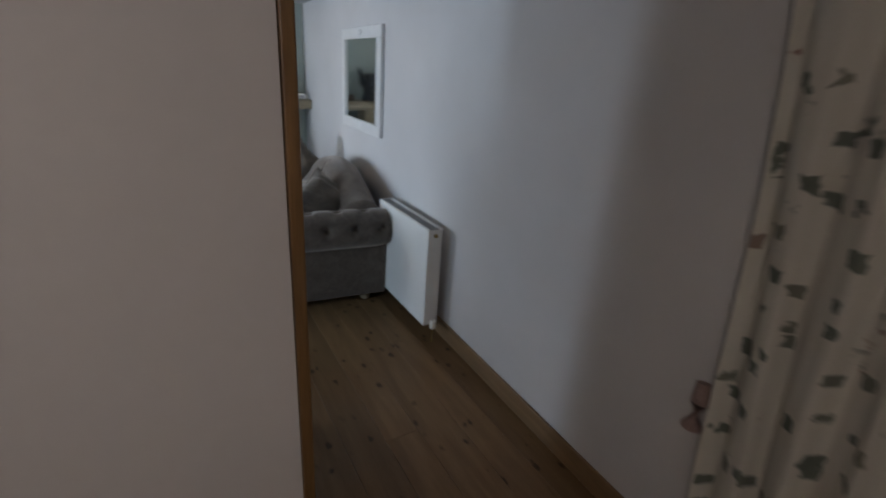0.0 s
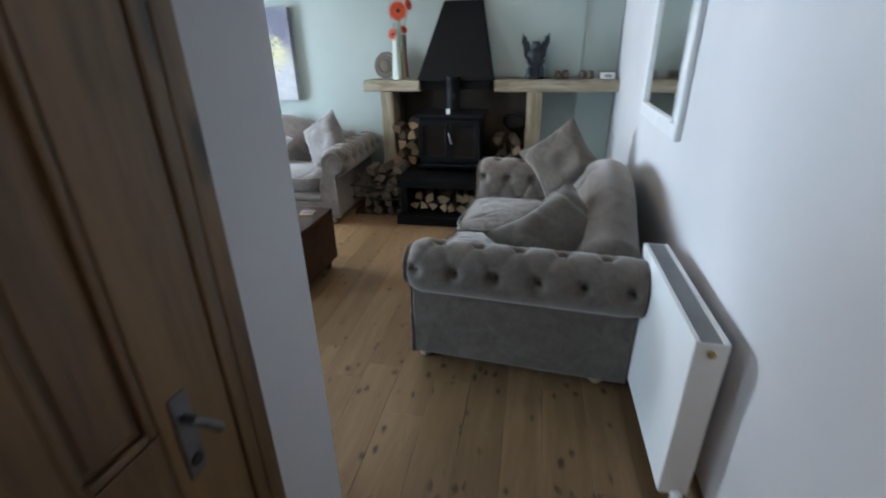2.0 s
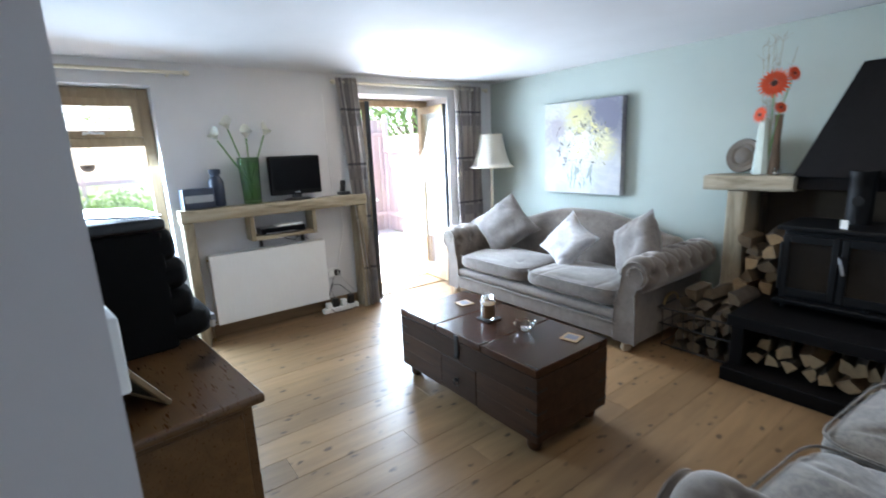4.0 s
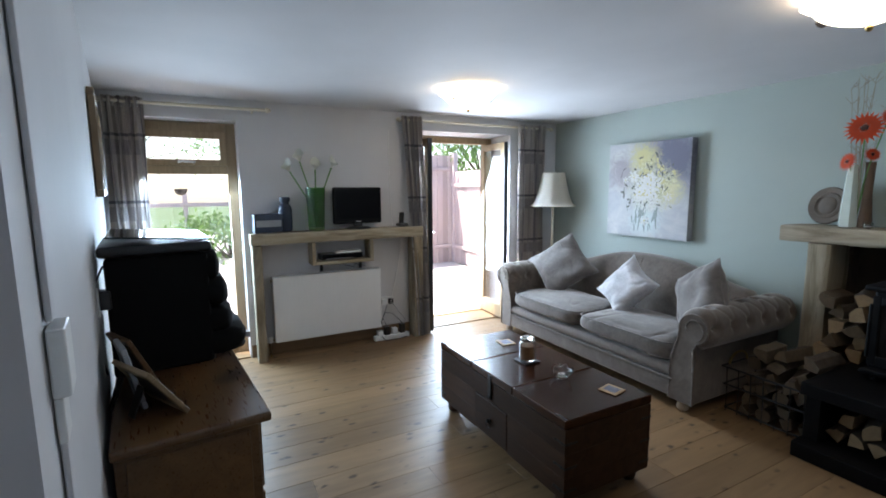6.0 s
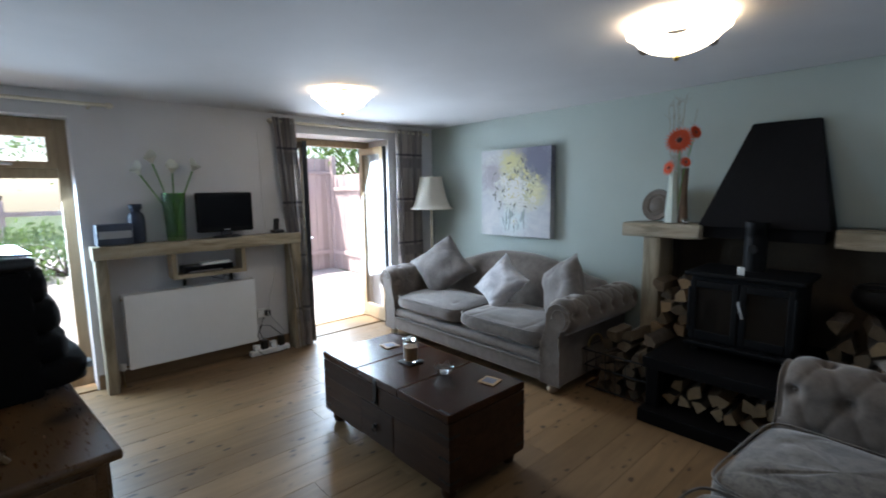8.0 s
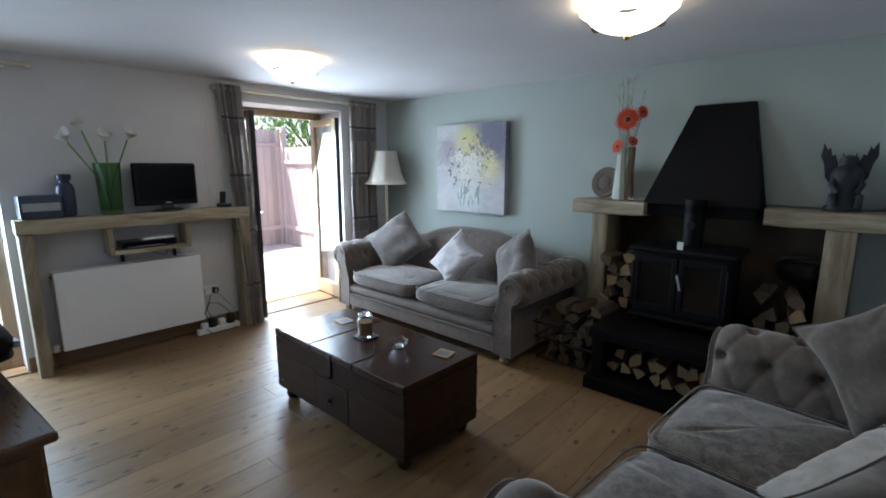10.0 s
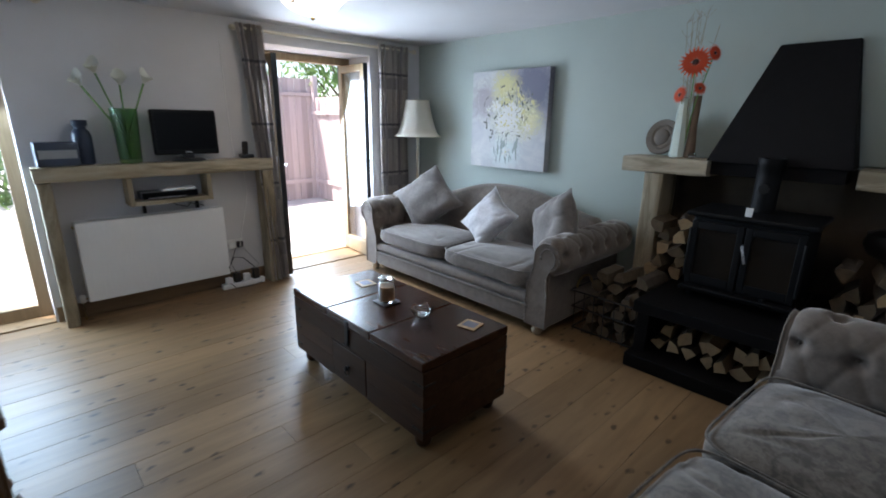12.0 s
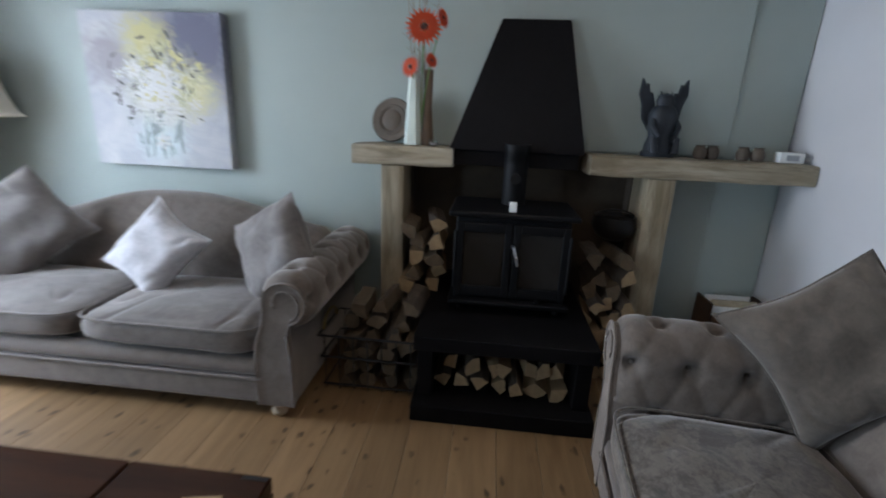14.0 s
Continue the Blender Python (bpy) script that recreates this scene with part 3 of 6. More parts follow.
def make_sofa(SW, BD, seat_cloth):
    s = thing("sofa", "taupe velvet camelback sofa with buttoned scroll arms", "sofa", "velvet sofas")
    # frame: base, outer panels, front rail
    part("base", boxes((-SW / 2 + 0.03, SW / 2 - 0.03, -SD / 2 + 0.10, SD / 2 - 0.04, 0.07, 0.27), bevel=0.015), M_SOFA, s)
    rail = part("front_rail", boxes((-SW / 2 + 0.14, SW / 2 - 0.14, -SD / 2 + 0.035, -SD / 2 + 0.12, 0.075, 0.20), bevel=0.02), M_SOFA, s)
    part("border", boxes((-SW / 2 + 0.15, SW / 2 - 0.15, -SD / 2 + 0.04, -SD / 2 + 0.13, 0.205, 0.285), bevel=0.03), M_SOFA, s)
    part("piping", tube([(-SW / 2 + 0.15, -SD / 2 + 0.034, 0.202), (0, -SD / 2 + 0.032, 0.202), (SW / 2 - 0.15, -SD / 2 + 0.034, 0.202)], 0.006), M_SOFA, rail)
    button_mesh = mesh_of("button", lathe([(0, 0.005), (0.005, 0.004), (0.008, 0.001), (0.0085, -0.004)], 10), M_SOFA)
    y0, y1 = -SD / 2 + 0.05, SD / 2 - 0.03 + BD
    for side in (-1, 1):
        out = arm_outline(side, SW)
        lens = [0.0]
        for a, b in zip(out, out[1:]):
            lens.append(lens[-1] + math.dist(a, b))
        total = lens[-1]
        buttons = []
        for row, f in enumerate((0.15, 0.35, 0.55, 0.75)):
            n = 6 if row % 2 else 5
            for i in range(n):
                buttons.append((f * total, y0 + (i + (0.5 if row % 2 == 0 else 0.0) + 0.25) * (y1 - y0) / 5.6))
        def along(u):
            d = u * total
            for i in range(len(out) - 1):
                if d <= lens[i + 1] + 1e-9:
                    f = (d - lens[i]) / max(1e-9, lens[i + 1] - lens[i])
                    break
            (ax, az), (bx, bz) = out[i], out[i + 1]
            t = Vector((bx - ax, 0, bz - az)).normalized()
            nrm = Vector((-t.z, 0, t.x)) * side
            return Vector((ax + (bx - ax) * f, 0, az + (bz - az) * f)), (-nrm if nrm.dot(Vector((0, 0, 1))) < -2 else nrm)
        centre = Vector((side * (SW / 2 - 0.025), 0, 0.50))
        pitch = (y1 - y0) / 5.6
        rows_at = [f * total for f in (0.15, 0.35, 0.55, 0.75)]
        def crease(d, y):
            """The folds that run from button to button."""
            best = 1.0
            for r in range(3):
                if rows_at[r] <= d <= rows_at[r + 1]:
                    f = (d - rows_at[r]) / (rows_at[r + 1] - rows_at[r])
                    off = (0.75 if r % 2 == 0 else 0.25) * pitch
                    for sgn in (-0.5, 0.5):
                        g = ((y - y0 - off - sgn * f * pitch) / pitch) % 1.0
                        best = min(best, min(g, 1 - g) * pitch)
            return 0.0045 * math.exp(-(best / 0.012) ** 2)
        def surf(u, v):
            p, nrm = along(u)
            if nrm.dot(p - centre) < 0:
                nrm = -nrm
            y = y0 + (y1 - y0) * v
            end = min(1.0, v * 16)
            soft = 0.010 * math.sin(math.pi * min(1, v * 12, (1 - v) * 12) / 2) - 0.004 - 0.034 * (1 - math.sqrt(1 - (1 - end) ** 2)) * (1.0 if p.z > 0.44 else 0.0)
            q = p + nrm * (soft - tuft((u * total, y), buttons, 0.044, 0.028) - crease(u * total, y))
            return (q.x, y, q.z)
        arm = part("arm_roll", sheet(surf, 84, 96), M_SOFA, s, "deep buttoned velvet arm roll")
        for bu, by in buttons:
            p, nrm = along(bu / total)
            if nrm.dot(p - centre) < 0:
                nrm = -nrm
            q = p - nrm * 0.033
            m = Matrix.Translation((q.x, by, q.z)) @ nrm.to_track_quat("Z", "Y").to_matrix().to_4x4()
            again("button", button_mesh, arm, m)
        # outer side panel, and the scroll front with its piping
        xs = sorted((side * (SW / 2 - 0.035), side * (SW / 2 - 0.005)))
        part("side_panel", boxes((*xs, -SD / 2 + 0.045, SD / 2 - 0.03 + BD, 0.07, 0.50), bevel=0.012), M_SOFA, s)
        front = [(side * (SW / 2 - 0.17), 0.07)] + out + [(side * (SW / 2 - 0.010), 0.30), (side * (SW / 2 - 0.004), 0.07)]
        hub = (side * (SW / 2 - 0.025), 0.575)
        front = [(hub[0] + (x - hub[0]) * 0.76, hub[1] + (z - hub[1]) * 0.76) if z > 0.44 else (x, z) for x, z in front]
        fp = part("arm_front", extrude_outline(front, 0.03, start=-SD / 2 + 0.036), M_SOFA, s)
        part("piping", tube([(x, -SD / 2 + 0.036, z) for x, z in front], 0.005, 6), M_SOFA, fp)
        c = (side * (SW / 2 - 0.025), 0.575)
        spiral = [(c[0] + side * (0.078 - 0.052 * i / 22) * math.cos(radians(-70 + 20 * i)), -SD / 2 + 0.034, c[1] + (0.078 - 0.052 * i / 22) * math.sin(radians(-70 + 20 * i))) for i in range(15)]
        part("scroll_piping", tube(spiral, 0.005, 6), M_SOFA, fp)

    # camel back
    def top(x):
        f = min(1.0, abs(x) / (SW / 2 - 0.10))
        return 0.70 + 0.17 * (0.5 + 0.5 * math.cos(math.pi * f ** 1.25))
    def back(u, v):
        x = (-1 + 2 * v) * (SW / 2 - 0.075)
        h = top(x) - 0.16 * max(0.0, (abs(2 * v - 1) - 0.90) / 0.10) ** 2
        if u < 0.45:
            f = u / 0.45
            y, z = 0.14 + 0.17 * f, 0.36 + (h - 0.42) * f
            y -= 0.035 * math.sin(math.pi * f)
        elif u < 0.75:
            a = math.pi * (u - 0.45) / 0.30
            y, z = 0.395 + BD / 2 - (0.085 + BD / 2) * math.cos(a), h - 0.06 + (0.06 + BD * 0.3) * math.sin(a)
        else:
            f = (u - 0.75) / 0.25
            y, z = 0.48 + BD, h - 0.06 - (h - 0.13) * f
        return (x, y, z)
    part("backrest", sheet(back, 48, 44), M_SOFA, s)
    part("seam", tube([(0, back(u, 0.5)[1] - 0.001, back(u, 0.5)[2]) for u in (0.0, 0.1, 0.2, 0.3, 0.4, 0.46, 0.5, 0.55)], 0.004, 6), M_SOFA, s)
    # two seat cushions
    for side in (-1, 1):
        w = SW / 2 - 0.165
        def seat(u, v, side=side, w=w):
            a, b = 2 * math.pi * u, math.pi * (v - 0.5)
            def sp(c, p):
                return math.copysign(abs(c) ** p, c)
            x = sp(math.cos(a), 0.28) * sp(math.cos(b), 0.35)
            y = sp(math.sin(a), 0.28) * sp(math.cos(b), 0.35)
            z = sp(math.sin(b), 0.55)
            crown = 0.034 * (1 - x * x) * (1 - y * y) if z > 0 else 0
            ripple = 0.008 * noise.noise(Vector((x * 2.2 + side * 7, y * 2.2, z)))
            fold = noise.noise(Vector((x * 3.4 - side * y * 1.2 + side * 9, y * 1.1 + x * 0.5, 1.7 + SW)))
            ripple -= 0.011 * max(0.0, 1 - 6 * abs(fold)) * (0.35 + 0.65 * max(0.0, -y)) * (1 if z > 0 else 0.4)
            return (side * (w / 2 + 0.002) + x * w / 2 * 0.995, -0.165 + y * 0.325, 0.365 + z * 0.075 + crown + ripple)
        c = part("seat_cushion", sheet(seat, 128, 72, closed_u=True), seat_cloth, s, "plump velvet seat cushion")
        loop = [(side * (w / 2 + 0.002) + math.copysign(abs(math.cos(a)) ** 0.28, math.cos(a)) * w / 2 * 0.985, -0.165 + math.copysign(abs(math.sin(a)) ** 0.28, math.sin(a)) * 0.323, 0.425)
                for a in (2 * math.pi * i / 56 for i in range(57))]
        part("piping", tube(loop, 0.0055, 6), seat_cloth, c)
    foot_mesh = mesh_of("foot", lathe([(0.022, 0), (0.034, 0.012), (0.038, 0.03), (0.028, 0.05), (0.034, 0.058), (0.034, 0.075)], 16), M_FOOT)
    for x in (-SW / 2 + 0.09, SW / 2 - 0.09):
        for y in (-SD / 2 + 0.08, SD / 2 - 0.08):
            again("foot", foot_mesh, s, Matrix.Translation((x, y, 0)), "pale turned wooden foot")
    return s


sofa_a = make_sofa(2.12, 0.0, M_SMOOTHCUSH)
sofa_a.matrix_basis = pose(-0.465, 8.02, 0)
tagged(sofa_a, "taupe velvet camelback sofa under the flower painting")
sofa_b = make_sofa(1.74, 0.08, M_CUSH)
sofa_b.matrix_basis = pose(2.305, 6.53, 0, 0, 0, -95)
tagged(sofa_b, "smaller taupe velvet camelback sofa along the white wall")


def pillow(name, material, label, m, size=0.44, thick=0.15, chop=0.05, group="scatter cushions"):
    """A scatter cushion with drawn-out corners, slouched at its upper corner."""
    def fn(side):
        def f(u, v):
            x, y = 2 * u - 1, 2 * v - 1
            pinch = 1 - 0.17 * (1 - y * y) * abs(x) ** 3 - 0.17 * (1 - x * x) * abs(y) ** 3
            puff = ((1 - x ** 4) * (1 - y ** 4)) ** 0.62
            wr = 0.020 * noise.noise(Vector((x * 2.0, y * 2.0, side * 3 + size * 17))) - 0.016 * max(0, 1 - 5 * abs(noise.noise(Vector((x * 1.6 + 5, y * 1.6, size * 31 + side))))) * (x * x + y * y)
            drop = chop * max(0, 1 - abs(x - y) * 1.6) * max(0, (x + y) / 2)
            return (x * size / 2 * pinch - drop * 0.6, y * size / 2 * pinch - drop * 0.6, side * (thick / 2 * puff + wr * puff))
        return f
    bm = sheet(fn(1), 44, 44)
    other = sheet(fn(-1), 44, 44)
    me = bpy.data.meshes.new("tmp")
    other.to_mesh(me)
    other.free()
    bm.from_mesh(me)
    bpy.data.meshes.remove(me)
    bmesh.ops.remove_doubles(bm, verts=bm.verts, dist=1e-4)
    p = thing(name, label, "cushion", group, m)
    part("cover", bm, material, p)
    def rim(x, y):
        k = 1 - 0.17 * (1 - y * y) * abs(x) ** 3 - 0.17 * (1 - x * x) * abs(y) ** 3
        d = chop * max(0, 1 - abs(x - y) * 1.6) * max(0, (x + y) / 2)
        return (x * size / 2 * k - d * 0.6, y * size / 2 * k - d * 0.6, 0)
    ring = [rim(-1 + 0.1 * i, -1) for i in range(20)] + [rim(1, -1 + 0.1 * i) for i in range(20)] + [rim(1 - 0.1 * i, 1) for i in range(20)] + [rim(-1, 1 - 0.1 * i) for i in range(21)]
    part("piping", tube(ring, 0.005, 5), material, p)
    return p


def stood(x, y, z, lean, turn, spin=45):
    """A cushion stood on one corner: leant back by lean and turned about the upright."""
    return pose(x, y, z, 0, 0, turn) @ pose(0, 0, 0, 90 - lean) @ pose(0, 0, 0, 0, 0, spin)


# turn 0: the cushion faces the front of the room (-y)
pillow("scatter_cushion", M_PILLOW, "grey taupe velvet cushion in the corner of the sofa", stood(-1.17, 8.02, 0.69, 26, 20, 42), 0.57, 0.19, 0.06)
pillow("scatter_cushion", M_PALEPILLOW, "silvery velvet cushion lying on its point", stood(-0.325, 7.97, 0.63, 32, -4, 60), 0.44, 0.17, 0.0)
pillow("scatter_cushion", M_PILLOW, "grey taupe velvet cushion against the sofa arm", stood(0.34, 7.96, 0.68, 14, -26, 34), 0.51, 0.20, 0.06)
pillow("scatter_cushion", M_BROWNPILLOW, "taupe velvet cushion slumped on the buttoned arm", stood(2.48, 5.95, 0.605, 42, 22, 28), 0.58, 0.18, 0.03)
pillow("scatter_cushion", M_BROWNPILLOW, "taupe velvet cushion near the fireplace end", stood(2.51, 7.20, 0.735, 16, -22, 40), 0.49, 0.17, 0.03)
pillow("scatter_cushion", M_SANDPILLOW, "pale sand velvet cushion lying on the seat", stood(2.48, 6.50, 0.575, 58, -70, 20), 0.46, 0.14, 0.0)

# ---------- trunk table ----------


def trunk_table():
    t = thing("trunk_table", "dark polished wooden trunk coffee table with iron straps", "coffee table", at=pose(0.31, 6.46, 0))
    hw, hd, z0, z1 = 0.59, 0.275, 0.075, 0.415
    part("body", boxes((-hw + 0.008, hw - 0.008, -hd + 0.008, hd - 0.008, z0, z1), bevel=0.006), M_TRUNK, t)
    for a, b in ((-hw, -0.203), (-0.197, 0.197), (0.203, hw)):
        part("lid_plank", boxes((a, b, -hd - 0.004, hd + 0.004, z1 + 0.003, 0.462), bevel=0.006), M_TRUNKTOP, t)
    zs = [z0 + 0.004, 0.185, 0.300, z1]
    for k in (-1, 1):
        for a, b in zip(zs, zs[1:]):
            if k == 1 or a > 0.29:
                part("plank", boxes((-hw, hw, *sorted((k * (hd - 0.01), k * hd)), a, b - 0.0012), bevel=0.0015), M_TRUNK, t)
            else:
                part("plank", boxes((-hw, -0.16, -hd, -hd + 0.01, a, b - 0.0012), bevel=0.0015), M_TRUNK, t)
                part("plank", boxes((0.16, hw, -hd, -hd + 0.01, a, b - 0.0012), bevel=0.0015), M_TRUNK, t)
            part("end_plank", boxes((*sorted((k * (hw - 0.006), k * (hw + 0.001))), -hd + 0.011, hd - 0.012, a, b - 0.0012), bevel=0.0015), M_TRUNK, t)
    dr = part("drawer", boxes((-0.155, 0.155, -hd - 0.003, -hd + 0.012, z0 + 0.012, 0.294), bevel=0.004), M_TRUNK, t)
    part("knob", move(lathe([(0, 0.028), (0.011, 0.024), (0.014, 0.014), (0.007, 0.006), (0.013, 0.0)], 14), pose(0, -hd - 0.002, 0.19, 90)), M_IRON, dr, "small black iron knob")
    part("ring", tube([(0.022 * math.cos(a), -hd - 0.016, 0.172 + 0.022 * math.sin(a)) for a in (2 * math.pi * i / 16 for i in range(17))], 0.003, 6), M_IRON, dr)
    hasp = part("hasp", boxes((-0.016, 0.016, -hd - 0.010, -hd - 0.003, 0.315, 0.455), bevel=0.003), M_IRON, t, "black iron hasp")
    part("staple", tube([(-0.012, -hd - 0.008, 0.33), (-0.012, -hd - 0.022, 0.33), (0.012, -hd - 0.022, 0.33), (0.012, -hd - 0.008, 0.33)], 0.003, 6), M_IRON, hasp)
    strap = mesh_of("corner_strap", boxes((0, 0.07, -0.0012, 0.0012, -0.006, 0.006), bevel=0.0008), M_IRON)
    stud = mesh_of("stud", lathe([(0, 0.006), (0.005, 0.004), (0.006, 0)], 8), M_IRON)
    for kx in (-1, 1):
        for ky in (-1, 1):
            for z in (0.125, 0.235, 0.350):
                rot = 0 if kx < 0 else 180
                a = again("corner_strap", strap, t, pose(kx * (hw + 0.001), ky * (hd + 0.001), z, 0, 0, rot), "black iron corner strap")
                for d in (0.02, 0.065):
                    again("stud", stud, a, pose(d, -0.002 if (kx < 0) == (ky < 0) else 0.002, 0, 90 if (kx < 0) == (ky < 0) else -90))
                b = again("corner_strap", strap, t, pose(kx * (hw + 0.002), ky * (hd + 0.001), z, 0, 0, 90 if ky < 0 else -90), "black iron corner strap")
            again("lid_corner", strap, t, pose(kx * (hw - 0.004), ky * (hd - 0.010), 0.4625, 90, 0, 0 if kx < 0 else 180), "black iron lid strap")
    foot = mesh_of("foot", lathe([(0.024, 0), (0.036, 0.012), (0.042, 0.035), (0.036, 0.06), (0.046, 0.068), (0.046, 0.078)], 18), M_TRUNK)
    for x in (-hw + 0.07, hw - 0.07):
        for y in (-hd + 0.06, hd - 0.06):
            again("foot", foot, t, pose(x, y, 0), "turned dark bun foot")


trunk_table()
ZT = 0.4645

jar = thing("candle_jar", "amber candle in a lidded glass jar on a coaster", "candle", at=pose(0.265, 6.47, ZT))
jar.scale = (1.12, 1.12, 1.24)
part("coaster", boxes((-0.05, 0.05, -0.05, 0.05, 0, 0.006), bevel=0.002), M_IRON, jar, "dark square coaster")
part("jar", lathe([(0.036, 0.007), (0.041, 0.012), (0.041, 0.088), (0.034, 0.098), (0.034, 0.104), (0.031, 0.104), (0.031, 0.097), (0.038, 0.086), (0.038, 0.014), (0, 0.012)], 28), M_GLASS, jar)
part("wax", lathe([(0, 0.013), (0.037, 0.015), (0.037, 0.078), (0, 0.076)], 24), M_WAX, jar, "amber candle wax")
part("lid", lathe([(0, 0.128), (0.022, 0.127), (0.028, 0.118), (0.038, 0.113), (0.038, 0.106), (0, 0.105)], 24), M_GLASS, jar, "clear glass lid")

bowl = thing("glass_bowl", "small scalloped clear glass tealight bowl", "bowl", at=pose(0.545, 6.48, ZT))
def bowl_surface(u, v):
    a = 2 * math.pi * u
    r = 0.022 + 0.036 * min(1, v * 2) ** 0.7 if v <= 0.5 else 0.018 + 0.036 * min(1, (1 - v) * 2) ** 0.7
    z = 0.050 * min(v, 1 - v) * 2 * (1 + 0.22 * math.cos(6 * a) * min(v, 1 - v) * 2) + (0.004 if v > 0.5 else 0)
    return (r * math.cos(a), r * math.sin(a), z)
part("bowl", sheet(bowl_surface, 48, 16, closed_u=True, cap=True), M_GLASS, bowl)
part("tealight", lathe([(0, 0.012), (0.017, 0.012), (0.017, 0.026), (0, 0.024)], 16), M_PALEPILLOW, bowl, "white tealight")


def coaster(x, y, turn):
    c = thing("coaster", "square printed card coaster with an orange border", "coaster", "printed coasters", pose(x, y, ZT, 0, 0, turn))
    part("card", boxes((-0.048, 0.048, -0.048, 0.048, 0, 0.004), bevel=0.0015), M_COASTER, c)
    part("print", boxes((-0.034, 0.034, -0.030, 0.030, 0.0042, 0.0050)), M_COASTART, c, "dark printed picture")


coaster(0.775, 6.60, 12)
coaster(-0.06, 6.55, -6)

# ---------- fireplace ----------


def rough_beam(name, x0, x1, y0, y1, z0, z1, material, label, axis=0, parent=None):
    """A squared old timber with wavering arrises."""
    n = 14
    def f(u, v):
        lim = [(x0, x1), (y0, y1), (z0, z1)]
        oth = [i for i in range(3) if i != axis]
        c = [0.0, 0.0, 0.0]
        c[axis] = lim[axis][0] + (lim[axis][1] - lim[axis][0]) * v
        a = 2 * math.pi * (u + 0.125)
        ca, sa = math.cos(a), math.sin(a)
        k = 1 / max(abs(ca), abs(sa))
        k = min(k, 1.33)
        for i, w in zip(oth, (ca, sa)):
            c[i] = sum(lim[i]) / 2 + w * k * (lim[i][1] - lim[i][0]) / 2
        nz = noise.noise(Vector((c[0] * 7, c[1] * 7, c[2] * 7)) + Vector((x0, y0, z0)) * 3)
        for i in oth:
            c[i] += 0.005 * nz if abs(c[i] - lim[i][0]) > 0.004 or i == 2 else 0
        return c
    bm = sheet(f, 32, max(8, int(22 * (max(x1 - x0, z1 - z0, y1 - y0)))), closed_u=True, cap=True)
    return structure(name, bm, material, label, "beam", smooth=True)


rough_beam("mantel_beam_west", 0.658, 1.205, 8.26, YB - 0.004, 1.108, 1.213, M_BEAM, "short limewashed oak mantel beam")
rough_beam("mantel_beam_east", 1.922, XR - 0.004, 8.26, YB - 0.030, 1.108, 1.213, M_BEAM, "long limewashed oak mantel beam")
rough_beam("mantel_post_west", 0.812, 0.942, 8.275, YB - 0.004, 0.0, 1.106, M_POST, "limewashed oak post under the mantel", 2)
rough_beam("mantel_post_east", 2.222, 2.366, 8.275, YB - 0.004, 0.0, 1.106, M_POST, "limewashed oak post under the mantel", 2)


def stove_hood():
    h = thing("stove_hood", "tapered matt black steel canopy over the wood stove", "stove hood")
    lo = [(1.18, 8.305, 1.205), (1.895, 8.305, 1.205), (1.895, YB - 0.004, 1.205), (1.18, YB - 0.004, 1.205)]
    hi = [(1.418, 8.50, 1.885), (1.778, 8.50, 1.885), (1.778, YB - 0.004, 1.885), (1.418, YB - 0.004, 1.885)]
    bm = bmesh.new()
    a = [bm.verts.new(p) for p in lo]
    b = [bm.verts.new(p) for p in hi]
    bm.faces.new(b)
    for i in range(4):
        bm.faces.new((a[i], a[(i + 1) % 4], b[(i + 1) % 4], b[i]))
    bm.faces.new(a[::-1])
    bmesh.ops.bevel(bm, geom=list(bm.edges), offset=0.004, segments=2, affect="EDGES")
    part("canopy", bm, M_HOOD, h)
    part("skirt", boxes((1.205, 1.87, 8.335, YB - 0.006, 1.125, 1.204), bevel=0.003), M_HOOD, h)


stove_hood()


